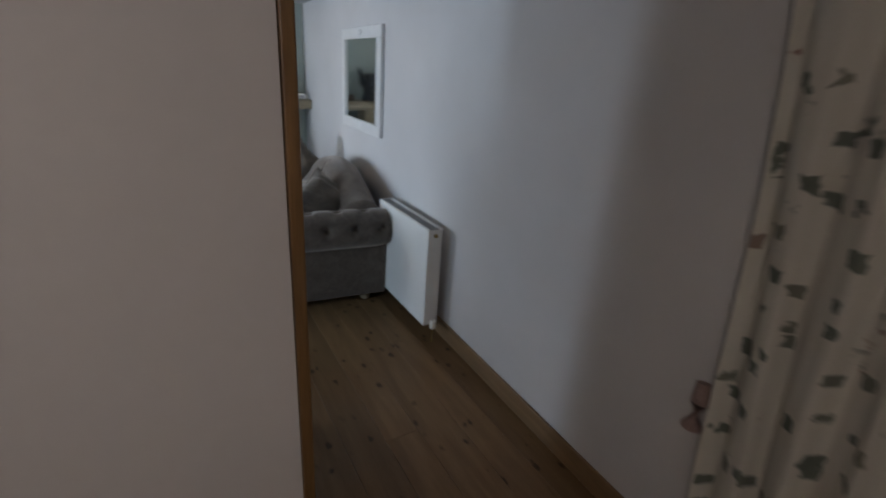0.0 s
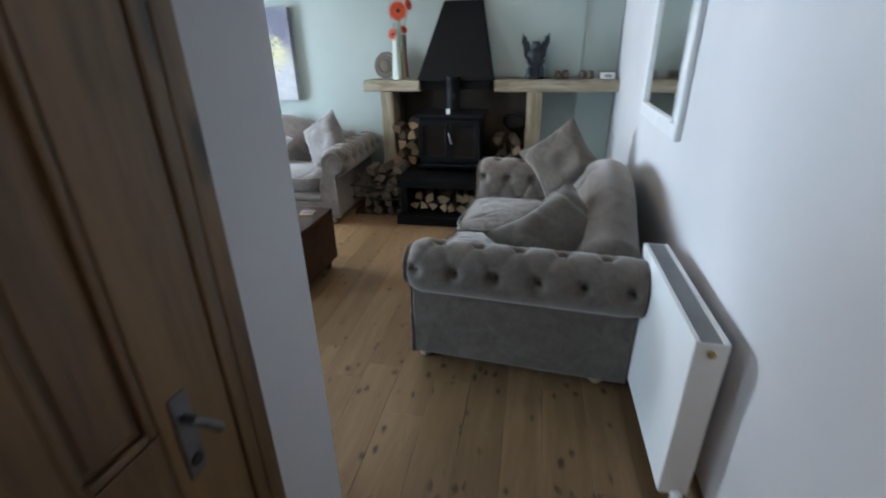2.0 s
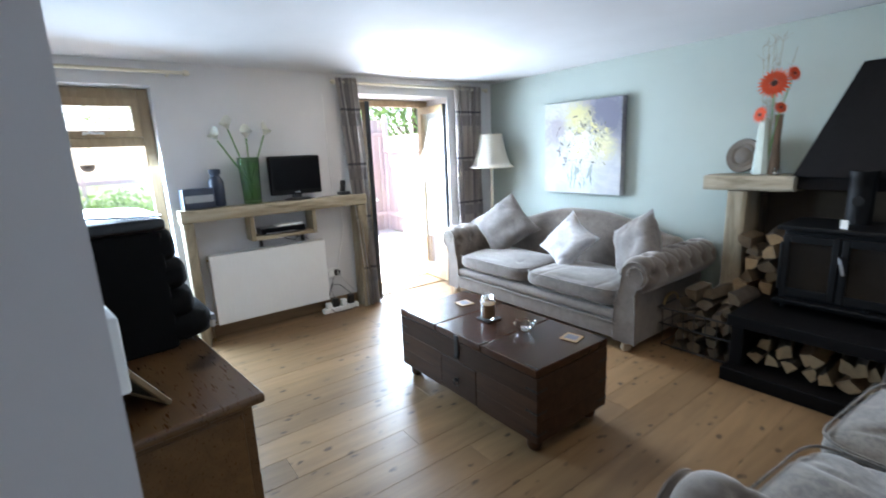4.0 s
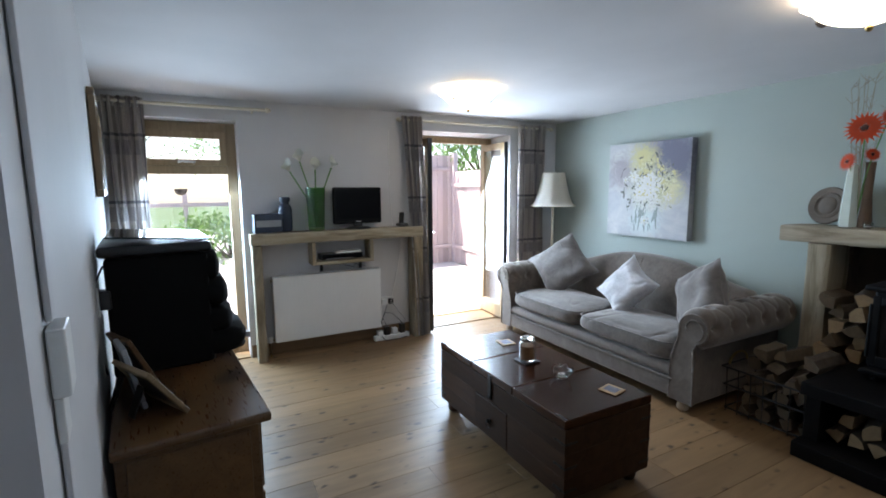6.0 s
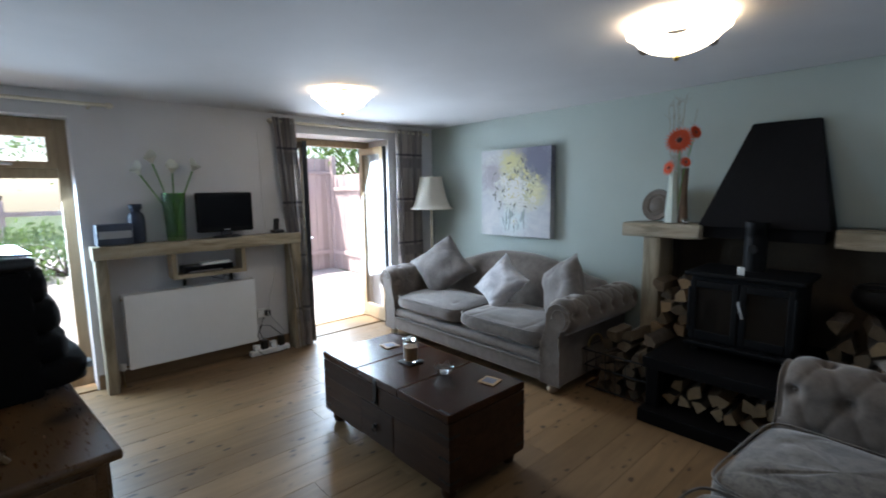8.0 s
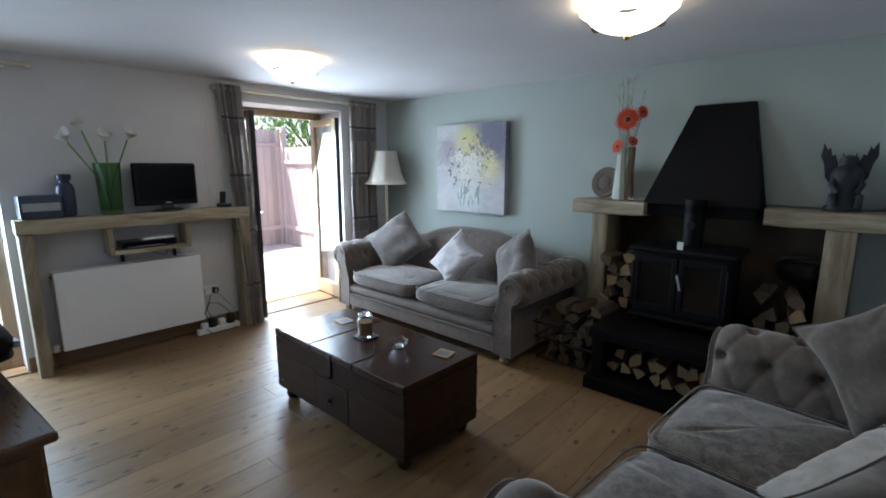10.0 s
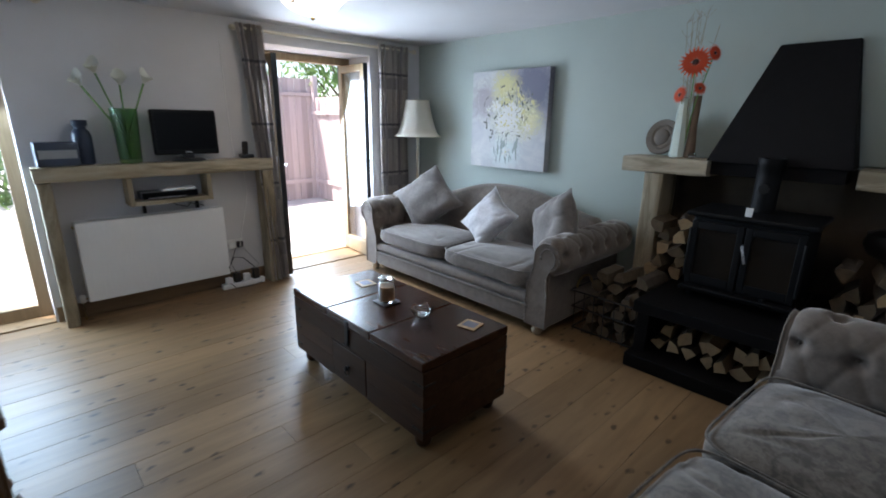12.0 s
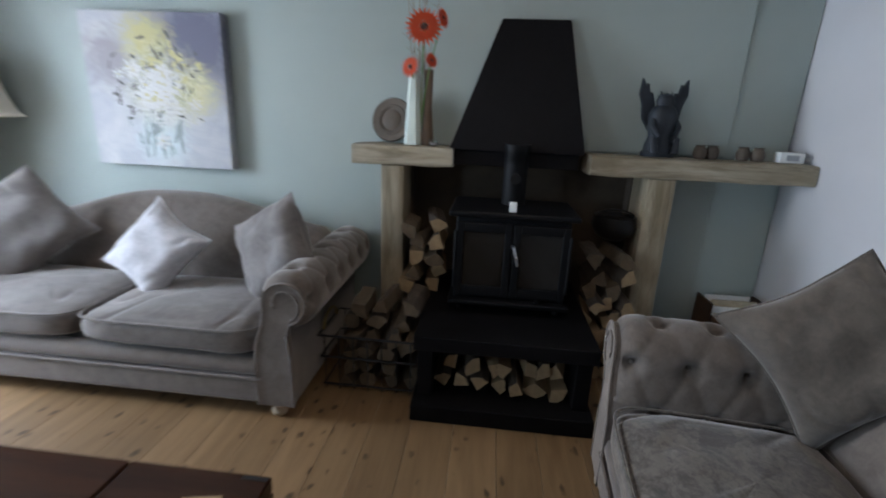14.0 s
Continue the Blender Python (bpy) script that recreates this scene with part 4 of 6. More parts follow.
def wood_stove():
    s = thing("wood_stove", "black cast iron wood burning stove with glass doors", "stove", at=pose(1.54, 8.20, 0.42))
    w, d, h = 0.30, 0.20, 0.52
    part("body", boxes((-w + 0.02, w - 0.02, -d + 0.01, d, 0.05, h - 0.03), bevel=0.012), M_STOVE, s)
    part("top_plate", boxes((-w - 0.015, w + 0.015, -d - 0.02, d + 0.01, h - 0.03, h), bevel=0.010), M_STOVE, s)
    part("base_plate", boxes((-w - 0.005, w + 0.005, -d - 0.015, d, 0.03, 0.055), bevel=0.008), M_STOVE, s)
    part("ash_lip", boxes((-w + 0.02, w - 0.02, -d - 0.06, -d, 0.055, 0.075), bevel=0.006), M_STOVE, s)
    for k in (-1, 1):
        x0, x1 = sorted((k * 0.004, k * (w - 0.025)))
        door = part("stove_door", boxes((x0, x0 + 0.035, -d - 0.018, -d + 0.01, 0.09, h - 0.055), (x1 - 0.035, x1, -d - 0.018, -d + 0.01, 0.09, h - 0.055),
            (x0 + 0.035, x1 - 0.035, -d - 0.018, -d + 0.01, 0.09, 0.14), (x0 + 0.035, x1 - 0.035, -d - 0.018, -d + 0.01, h - 0.10, h - 0.055), bevel=0.005), M_STOVE, s)
        part("stove_glass", boxes((x0 + 0.035, x1 - 0.035, -d - 0.006, -d + 0.002, 0.14, h - 0.10)), M_STOVEGLASS, door, "sooty dark stove glass")
        part("hinge", tube([(k * (w - 0.022), -d - 0.015, 0.13), (k * (w - 0.022), -d - 0.015, h - 0.1)], 0.009, 8), M_STOVE, door)
    part("handle", tube([(0.0, -d - 0.02, 0.36), (0.005, -d - 0.05, 0.36), (0.012, -d - 0.055, 0.335), (0.03, -d - 0.056, 0.27)], 0.008, 8), M_CHROME, s, "bright steel door handle")
    part("vent_knob", move(lathe([(0, 0.03), (0.014, 0.026), (0.016, 0.01), (0.008, 0)], 12), pose(0.14, -d - 0.012, 0.075, 90)), M_STOVE, s)
    for x in (-w + 0.05, w - 0.05):
        for y in (-d + 0.04, d - 0.04):
            part("leg", lathe([(0.022, 0), (0.016, 0.012), (0.018, 0.034)], 12, (x, y, 0)), M_STOVE, s)
    fl = part("flue_pipe", lathe([(0.062, h - 0.002), (0.062, 0.80), (0.066, 0.80), (0.066, 0.83), (0.062, 0.83), (0.062, h + 0.22)], 28, (0.0, 0.06, 0)), M_STOVE, s, "black enamel flue pipe")
    part("thermometer", move(lathe([(0, 0.008), (0.028, 0.008), (0.028, 0)], 20), pose(0.0, -0.003, 0.66, 90)), M_IRON, fl)
    part("label_tag", boxes((-0.028, 0.008, -d + 0.02, -d + 0.026, h, h + 0.05), bevel=0.002), M_WPLASTIC, s, "small white tag on the stove top")


wood_stove()


def hearth():
    h = thing("hearth", "black slate raised hearth with an open log store", "hearth")
    x0, x1 = 1.13, 1.93
    part("plinth", boxes((x0 - 0.02, x1 + 0.02, 7.625, 8.50, 0.0, 0.085), bevel=0.006), M_SLATE, h)
    for a, b in ((x0, x0 + 0.07), (x1 - 0.07, x1)):
        part("side_wall", boxes((a, b, 7.70, 8.50, 0.086, 0.345), bevel=0.004), M_SLATE, h)
    part("back_wall", boxes((x0 + 0.07, x1 - 0.07, 8.10, 8.16, 0.086, 0.345)), M_SLATE, h)
    part("slab", boxes((x0 - 0.015, x1 + 0.015, 7.66, 8.63, 0.347, 0.418), bevel=0.006), M_SLATE, h, "thick black slate slab")


hearth()


def log_mesh(kind, length, r, seed):
    """A split log along y with pale ends: a wedge or a round."""
    rnd = random.Random(seed)
    if kind == "round":
        outline = [(r * (0.9 + 0.2 * rnd.random()) * math.cos(2 * math.pi * i / 10), r * (0.9 + 0.2 * rnd.random()) * math.sin(2 * math.pi * i / 10)) for i in range(10)]
        split = set()
    else:
        span = rnd.uniform(70, 130)
        outline = [(rnd.uniform(-0.1, 0.1) * r, -0.45 * r)] + [(r * 1.15 * math.cos(radians(90 - span / 2 + span * i / 5)) * rnd.uniform(0.92, 1.05), -0.45 * r + r * 1.3 * math.sin(radians(90 - span / 2 + span * i / 5)) * rnd.uniform(0.92, 1.05)) for i in range(6)]
        split = {0, len(outline) - 1}
    bm = bmesh.new()
    rings = [[bm.verts.new((x + rnd.uniform(-0.004, 0.004), y, z + rnd.uniform(-0.004, 0.004))) for x, z in outline] for y in (-length / 2, -length / 6, length / 6, length / 2)]
    n = len(outline)
    for a, b in zip(rings, rings[1:]):
        for i in range(n):
            f = bm.faces.new((a[i], a[(i + 1) % n], b[(i + 1) % n], b[i]))
            f.material_index = 0 if i in split else 1
    for ring in (rings[0], rings[-1][::-1]):
        f = bm.faces.new(ring)
        f.material_index = 0
    me = mesh_of("log", bm, [M_LOGEND, M_BARK], smooth=False)
    return me


LOGS = [log_mesh("split", 0.26, 0.058, i) for i in range(6)] + [log_mesh("round", 0.26, 0.042, 20 + i) for i in range(3)]
# Darker copy of the log face: the shade beside the stove put into colour.
M_SHADEDEND = plain("shaded_log_face", (0.115, 0.080, 0.047), 0.9, 0.0, 0.3, 30, 0.5)
SHADED_LOGS = []
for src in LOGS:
    shaded = src.copy()
    shaded.materials[0] = M_SHADEDEND
    SHADED_LOGS.append(shaded)
LONG_LOGS = [log_mesh("split", 0.30, 0.064, 40 + i) for i in range(4)]
SHADED_LONG = []
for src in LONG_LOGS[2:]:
    shaded = src.copy()
    shaded.materials[0] = M_SHADEDEND
    SHADED_LONG.append(shaded)


def log_pile(x0, x1, y, z0, rows, seed, per=None, step=0.098, meshes=None, ys=0.03):
    """Logs stacked ends forward; rows gives how high the pile is."""
    rnd = random.Random(seed)
    n = per or max(1, int((x1 - x0) / step))
    for r in range(rows):
        for i in range(n):
            x = x0 + (x1 - x0) * (i + 0.5 + (0.25 if r % 2 else -0.1)) / n
            if x > x1:
                continue
            ob = new("log", rnd.choice(meshes or LOGS))
            ob.matrix_basis = pose(x, y + rnd.uniform(-ys, ys), z0 + 0.045 + r * 0.078, rnd.uniform(-4, 4), rnd.choice((0, 60, 120, 180, 240, 300)) + rnd.uniform(-20, 20), rnd.uniform(-10, 10))
            tagged(ob, "split firewood log with pale cut end and bark", "log", "stacked firewood")


log_pile(1.215, 1.845, 7.90, 0.088, 2, 1, 7, meshes=LOGS[:6])
log_pile(0.96, 1.14, 8.30, 0.0, 5, 2, 2, meshes=SHADED_LOGS)
log_pile(0.955, 1.19, 8.31, 0.43, 5, 3, 2, meshes=LONG_LOGS[:2] + SHADED_LONG, ys=0.07)
log_pile(0.72, 1.09, 7.98, 0.0, 4, 4, 4, meshes=SHADED_LOGS)
log_pile(0.72, 1.09, 8.02, 0.31, 2, 44, 3, meshes=SHADED_LOGS)
log_pile(1.95, 2.19, 8.25, 0.0, 6, 5, 3)
log_pile(1.93, 2.19, 8.30, 0.47, 3, 6, 2, meshes=LONG_LOGS[:2] + SHADED_LONG + SHADED_LONG)

pot = thing("iron_pot", "dark round iron pot resting on stacked logs", "pot", at=pose(2.12, 8.40, 0.745))
part("body", lathe([(0.05, 0), (0.10, 0.03), (0.125, 0.08), (0.11, 0.13), (0.115, 0.14), (0.105, 0.14), (0.10, 0.12), (0, 0.11)], 24), M_IRON, pot)
part("bail", tube([(0.11 * math.cos(a), 0, 0.12 + 0.05 * math.sin(a)) for a in (math.pi * i / 12 for i in range(13))], 0.005, 6), M_IRON, pot, "thin iron bail handle")


def log_basket():
    b = thing("log_basket", "low dark wire basket of kindling", "basket", at=pose(0.86, 7.98, 0))
    for z, r in ((0.02, 0.0), (0.18, 0.01), (0.30, 0.02)):
        part("hoop", tube([(-0.23 - r, -0.15 - r, z), (0.23 + r, -0.15 - r, z), (0.23 + r, 0.15 + r, z), (-0.23 - r, 0.15 + r, z), (-0.23 - r, -0.15 - r, z)], 0.006, 6), M_IRON, b)
    bar_mesh = mesh_of("wire", tube([(0, 0, 0.0), (0, 0, 0.15), (0, -0.015, 0.30)], 0.004, 6), M_IRON)
    for i in range(7):
        again("wire", bar_mesh, b, pose(-0.22 + 0.073 * i, -0.155, 0))
        again("wire", bar_mesh, b, pose(0.22 - 0.073 * i, 0.155, 0, 0, 0, 180))
    part("handle", tube([(-0.245, 0.10 * math.cos(a), 0.30 + 0.07 * math.sin(a)) for a in (math.pi * i / 10 for i in range(11))], 0.008, 8), M_BRASS, b)


log_basket()

# ---------- on the mantel ----------
ZM = 1.217
pl = thing("round_plaque", "round grey stone plaque with ridged rings on a stand", "plaque", at=pose(0.845, 8.42, ZM + 0.125, 78, 0, -12))
part("disc", lathe([(0, -0.012), (0.118, -0.012), (0.122, 0), (0.116, 0.012), (0.085, 0.006), (0.080, 0.012), (0.055, 0.006), (0.048, 0.014), (0.02, 0.016), (0, 0.02)], 40), M_STONE, pl)
part("ring", lathe([(0.066, 0.006), (0.07, 0.013), (0.074, 0.006)], 40), M_STONE, pl)

vase = thing("flower_vase", "tall tapered glass vase with orange gerberas and twigs", "vase", at=pose(1.005, 8.38, ZM))
part("vase_glass", lathe([(0.046, 0), (0.048, 0.01), (0.027, 0.35), (0.031, 0.375), (0.028, 0.375), (0.024, 0.35), (0.044, 0.02), (0, 0.014)], 6, (-0.035, -0.01, 0)), M_FROST, vase, "pale frosted faceted glass vase")
part("brown_vase", lathe([(0.036, 0), (0.038, 0.01), (0.022, 0.20), (0.026, 0.39), (0.022, 0.39), (0.018, 0.2), (0, 0.02)], 8, (0.042, 0.01, 0)), M_BROWNVASE, vase, "slim brown wooden vase beside it")
rnd = random.Random(11)
for i in range(9):
    a, sp = rnd.uniform(0, 6.28), rnd.uniform(0.02, 0.10)
    pts = [(0, 0, 0.05)]
    for k in range(1, 7):
        f = k / 6
        pts.append((sp * math.cos(a) * f + rnd.uniform(-0.008, 0.008), sp * 0.8 * math.sin(a) * f + rnd.uniform(-0.008, 0.008), 0.05 + (0.70 + rnd.uniform(0, 0.13)) * f))
    tw = part("twig", tube(pts, 0.003, 5, taper=0.4), M_TWIG, vase)
    bmt = bmesh.new()
    for k in (3, 4, 5, 6):
        p = Vector(pts[k])
        for q in range(2):
            tube([p, p + Vector((rnd.uniform(-0.05, 0.05), rnd.uniform(-0.04, 0.04), rnd.uniform(0.02, 0.06)))], 0.0016, 4, bmt, 0.5)
    tagged(part("sprig", bmt, M_TWIG, tw), kind="stuff")


def gerbera(parent, p, r, face):
    """A daisy head of many narrow petals."""
    bm = bmesh.new()
    for ring, n in ((1.0, 22), (0.72, 16)):
        for i in range(n):
            a = 2 * math.pi * i / n + ring
            c, s = math.cos(a), math.sin(a)
            w = r * 0.10
            z = 0.010 * (1 - ring) * 2
            vs = [bm.verts.new((c * q - s * t, s * q + c * t, z + h)) for q, t, h in ((r * 0.15, 0, 0.004), (r * ring * 0.6, -w, 0.010), (r * ring, 0, 0.004), (r * ring * 0.6, w, 0.010))]
            bm.faces.new(vs)
    bmesh.ops.solidify(bm, geom=list(bm.faces), thickness=0.0012)
    m = Matrix.Translation(p) @ Vector(face).normalized().to_track_quat("Z", "Y").to_matrix().to_4x4()
    fl = part("flower_head", move(bm, m), M_GERBERA, parent, "orange gerbera flower head")
    part("flower_centre", move(lathe([(0, 0.014), (r * 0.14, 0.012), (r * 0.2, 0.002)], 14), m), M_GERBCORE, fl)


for p, r, face in (((0.02, -0.06, 0.585), 0.102, (0.1, -1, 0.25)), ((-0.045, -0.05, 0.395), 0.060, (-0.5, -1, 0.2)), ((0.055, -0.03, 0.43), 0.045, (0.8, -0.7, 0.3)), ((0.105, -0.02, 0.635), 0.055, (1, -0.5, 0.2))):
    part("flower_stem", tube([(0, 0, 0.05), (p[0] * 0.4, p[1] * 0.3, p[2] * 0.6), (p[0], p[1] + 0.01, p[2])], 0.0035, 6), M_STEM, vase)
    gerbera(vase, p, r, face)
tl = thing("glass_votive", "tiny clear glass votive on the mantel", "votive", at=pose(1.09, 8.32, ZM))
part("cup", lathe([(0.018, 0), (0.024, 0.02), (0.022, 0.035), (0.019, 0.035), (0.02, 0.02), (0, 0.006)], 14), M_GLASS, tl)
part("tealight", lathe([(0, 0.008), (0.016, 0.009), (0.016, 0.02), (0, 0.02)], 12), M_PALEPILLOW, tl)


def winged_statue():
    """A seated winged figure, kept to one plain mesh."""
    bm = lathe([(0.085, 0), (0.088, 0.02), (0.076, 0.03), (0.074, 0.06), (0.060, 0.10), (0.072, 0.16), (0.074, 0.21), (0.055, 0.245), (0.040, 0.255), (0.046, 0.275), (0.036, 0.305), (0, 0.318)], 18, squash=0.8)
    for k in (-1, 1):
        wing = extrude_outline([(k * 0.02, 0.11), (k * 0.055, 0.13), (k * 0.095, 0.19), (k * 0.105, 0.26), (k * 0.125, 0.31), (k * 0.118, 0.385), (k * 0.098, 0.345), (k * 0.088, 0.362), (k * 0.075, 0.31), (k * 0.062, 0.32), (k * 0.03, 0.22)], 0.022, start=0.02)
        arm = tube([(k * 0.05, -0.01, 0.20), (k * 0.068, -0.045, 0.15), (k * 0.04, -0.07, 0.10)], 0.016, 8)
        leg = tube([(k * 0.035, -0.01, 0.06), (k * 0.06, -0.06, 0.085), (k * 0.055, -0.07, 0.02)], 0.02, 8)
        ear = tube([(k * 0.02, 0, 0.285), (k * 0.03, 0, 0.325)], 0.010, 6, taper=0.2)
        for piece in (wing, arm, leg, ear):
            me = bpy.data.meshes.new("tmp")
            piece.to_mesh(me)
            piece.free()
            bm.from_mesh(me)
            bpy.data.meshes.remove(me)
    return single("winged_statue", bm, M_BRONZE, "dark winged gargoyle statue with a rough finish", "statue", at=pose(2.275, 8.38, ZM, 0, 0, 8))


winged_statue()
for i, x in enumerate((2.52, 2.74)):
    o = thing("small_pot_pair", "pair of small brown stoneware pots side by side", "ornament", "stoneware ornaments", pose(x, 8.38, ZM, 0, 0, 10 - 20 * i))
    for k in (-1, 1):
        part("pot", lathe([(0.026, 0), (0.034, 0.02), (0.03, 0.05), (0.022, 0.06), (0.026, 0.068), (0.02, 0.068), (0.018, 0.05), (0, 0.04)], 16, (k * 0.034, 0, 0)), M_STONE, o)
    part("bridge", boxes((-0.02, 0.02, -0.01, 0.01, 0.03, 0.045), bevel=0.004), M_STONE, o)
wb = thing("white_box", "small white plastic box on the mantel end", "box", at=pose(2.92, 8.36, ZM))
part("body", boxes((-0.06, 0.06, -0.03, 0.03, 0, 0.052), bevel=0.006), M_WPLASTIC, wb)
part("grille", boxes((-0.03, 0.03, -0.033, -0.03, 0.012, 0.04), bevel=0.001), M_GRILLE, wb)

# ---------- painting ----------


def painting():
    """A canvas of loose white and yellow flowers, its dabs raised like thick paint."""
    x0, x1, z0, z1, y = -1.02, -0.15, 1.005, 1.875, 8.475
    cx, cz = (x0 + x1) / 2 + 0.02, (z0 + z1) / 2 + 0.03
    k = Mat("canvas_wash", (0.6, 0.6, 0.6), 0.8)
    v = k.coords((1, 1, 1))
    n1, n2, n3 = k.noise(v, 4, 4, 0.6, 0.8), k.noise(v, 13, 5, 0.7, 2.0), k.noise(v, 26, 4, 0.7, 2.5)

    def spot(px, pz, r, soft=0.5):
        """A soft-edged blot of paint at a place on the canvas."""
        d = k.node("VectorMath")
        d.operation = "DISTANCE"
        d.inputs[1].default_value = (px, y, pz)
        k.link(v, d.inputs[0])
        a = k.node("Math")
        a.operation = "MULTIPLY_ADD"
        a.inputs[1].default_value = 0.30
        k.link(n2, a.inputs[0])
        k.link(d.outputs["Value"], a.inputs[2])
        return k.ramp(a.outputs[0], [(max(0.0, r + 0.15 - r * soft), (1, 1, 1)), (r + 0.15 + r * soft, (0, 0, 0))])

    col = k.mix(k.ramp(n1, [(0.35, (0, 0, 0)), (0.65, (1, 1, 1))]), (0.33, 0.335, 0.365), (0.46, 0.455, 0.44))
    col = k.mix(spot(x1 - 0.17, z1 - 0.16, 0.30), col, (0.13, 0.13, 0.175))
    col = k.mix(spot(x0 + 0.17, cz + 0.14, 0.15), col, (0.27, 0.25, 0.26))
    col = k.mix(spot(cx - 0.02, z0 + 0.16, 0.14), col, (0.46, 0.52, 0.52))
    col = k.mix(spot(cx - 0.05, z1 - 0.15, 0.13), col, (0.44, 0.40, 0.20))
    col = k.mix(spot(cx + 0.22, cz - 0.02, 0.12), col, (0.50, 0.46, 0.26))
    col = k.mix(spot(cx + 0.02, cz, 0.16, 0.8), col, k.ramp(n3, [(0.40, (0.16, 0.17, 0.13)), (0.50, (0.50, 0.47, 0.26)), (0.58, (0.56, 0.55, 0.51))]))
    k.colour(col)
    k.bump(n3, 0.35, 0.003)
    p = thing("painting", "square canvas painting of white and yellow flowers", "painting")
    c = part("canvas", boxes((x0, x1, y, YB - 0.003, z0, z1), bevel=0.004), k.m, p)
    rnd = random.Random(5)

    def dab(bm, px, pz, a, l, w, lay):
        vs = []
        for j in range(9):
            t = 2 * math.pi * j / 9
            u, q = l * math.cos(t) * rnd.uniform(0.75, 1.1), w * math.sin(t) * rnd.uniform(0.6, 1.2)
            vs.append(bm.verts.new((px + u * math.cos(a) - q * math.sin(a), y - 0.0006 - 0.0006 * lay - 0.0004 * rnd.random(), pz + u * math.sin(a) + q * math.cos(a))))
        bm.faces.new(vs)

    leaves, blooms, hearts = bmesh.new(), bmesh.new(), bmesh.new()
    for i in range(56):
        a = rnd.uniform(0, 6.28)
        r = rnd.uniform(0.05, 0.33)
        px, pz = cx + r * math.cos(a), cz + 0.02 + r * 0.9 * math.sin(a)
        if x0 + 0.06 < px < x1 - 0.06 and z0 + 0.08 < pz < z1 - 0.06:
            dab(leaves, px, pz, a + rnd.gauss(0, 0.9), rnd.uniform(0.014, 0.042), rnd.uniform(0.004, 0.012), 1)
    for i in range(44):
        a, r = rnd.uniform(0, 6.28), abs(rnd.gauss(0, 0.12))
        px, pz = cx - 0.02 + r * math.cos(a), cz - 0.05 + r * 0.85 * math.sin(a)
        size, n = rnd.uniform(0.020, 0.044), rnd.choice((5, 6, 7))
        for q in range(n):
            b = 2 * math.pi * q / n + a
            dab(blooms, px + size * math.cos(b), pz + size * 0.9 * math.sin(b), b + rnd.gauss(0, 0.3), size * rnd.uniform(0.6, 0.9), size * rnd.uniform(0.25, 0.42), 2)
        if i % 2:
            dab(hearts, px, pz, a, size * 0.35, size * 0.25, 4)
    stems, washes = bmesh.new(), bmesh.new()
    for i in range(26):
        px = cx - 0.03 + rnd.gauss(0, 0.085)
        dab(stems, px, z0 + rnd.uniform(0.08, 0.27), 1.57 + rnd.gauss(0, 0.2), rnd.uniform(0.03, 0.08), rnd.uniform(0.005, 0.013), 1)
    for i in range(34):
        a, r = rnd.uniform(0, 6.28), rnd.uniform(0.03, 0.26)
        dab(washes, cx + 0.02 + r * math.cos(a), cz + 0.09 + r * 0.75 * math.sin(a), a + rnd.gauss(0, 1), rnd.uniform(0.012, 0.034), rnd.uniform(0.008, 0.02), 0.5)
    tagged(part("stem_paint", stems, plain("stem_paint", (0.25, 0.29, 0.27), 0.6, 0.0, 0.3, 40), c, smooth=False), kind="stuff")
    tagged(part("wash_paint", washes, plain("wash_paint", (0.52, 0.46, 0.22), 0.6, 0.0, 0.3, 40), c, smooth=False), kind="stuff")
    for name, bm, colour in (("leaf_paint", leaves, (0.10, 0.10, 0.085)), ("white_bloom_paint", blooms, (0.54, 0.53, 0.50)), ("yellow_paint", hearts, (0.46, 0.40, 0.16))):
        tagged(part(name, bm, plain(name, colour, 0.6, 0.0, 0.2, 60), c, smooth=False), kind="stuff")


painting()

# ---------- floor lamp ----------


def floor_lamp():
    l = thing("floor_lamp", "cream floor lamp with a flared fabric shade", "floor lamp", at=pose(-1.665, 8.32, 0))
    part("base", lathe([(0.13, 0), (0.135, 0.012), (0.12, 0.025), (0.04, 0.035), (0.02, 0.06)], 32), M_CREAM, l)
    part("pole", lathe([(0.014, 0.05), (0.014, 0.5), (0.020, 0.52), (0.014, 0.54), (0.013, 1.28), (0.018, 1.30), (0.01, 1.33)], 16), M_CREAM, l)
    def shade(u, v):
        a = 2 * math.pi * u
        f = v
        r = 0.245 - 0.122 * f ** 0.55
        r *= 1 - 0.02 * abs(math.sin(4 * a))
        return (r * math.cos(a), r * math.sin(a), 1.265 + 0.36 * f)
    bm = sheet(shade, 64, 14, closed_u=True)
    bmesh.ops.solidify(bm, geom=list(bm.faces), thickness=0.003)
    sh = part("shade", bm, M_SHADE, l, "cream flared bell shade")
    for v in (0.0, 1.0):
        part("trim_ring", tube([shade(i / 64, v) for i in range(65)], 0.0045, 6), M_CREAM, sh)
    part("bulb_holder", lathe([(0.016, 1.33), (0.018, 1.40), (0.03, 1.45), (0.028, 1.49), (0, 1.50)], 14), M_WPLASTIC, l)


floor_lamp()

# ---------- ceiling lights ----------


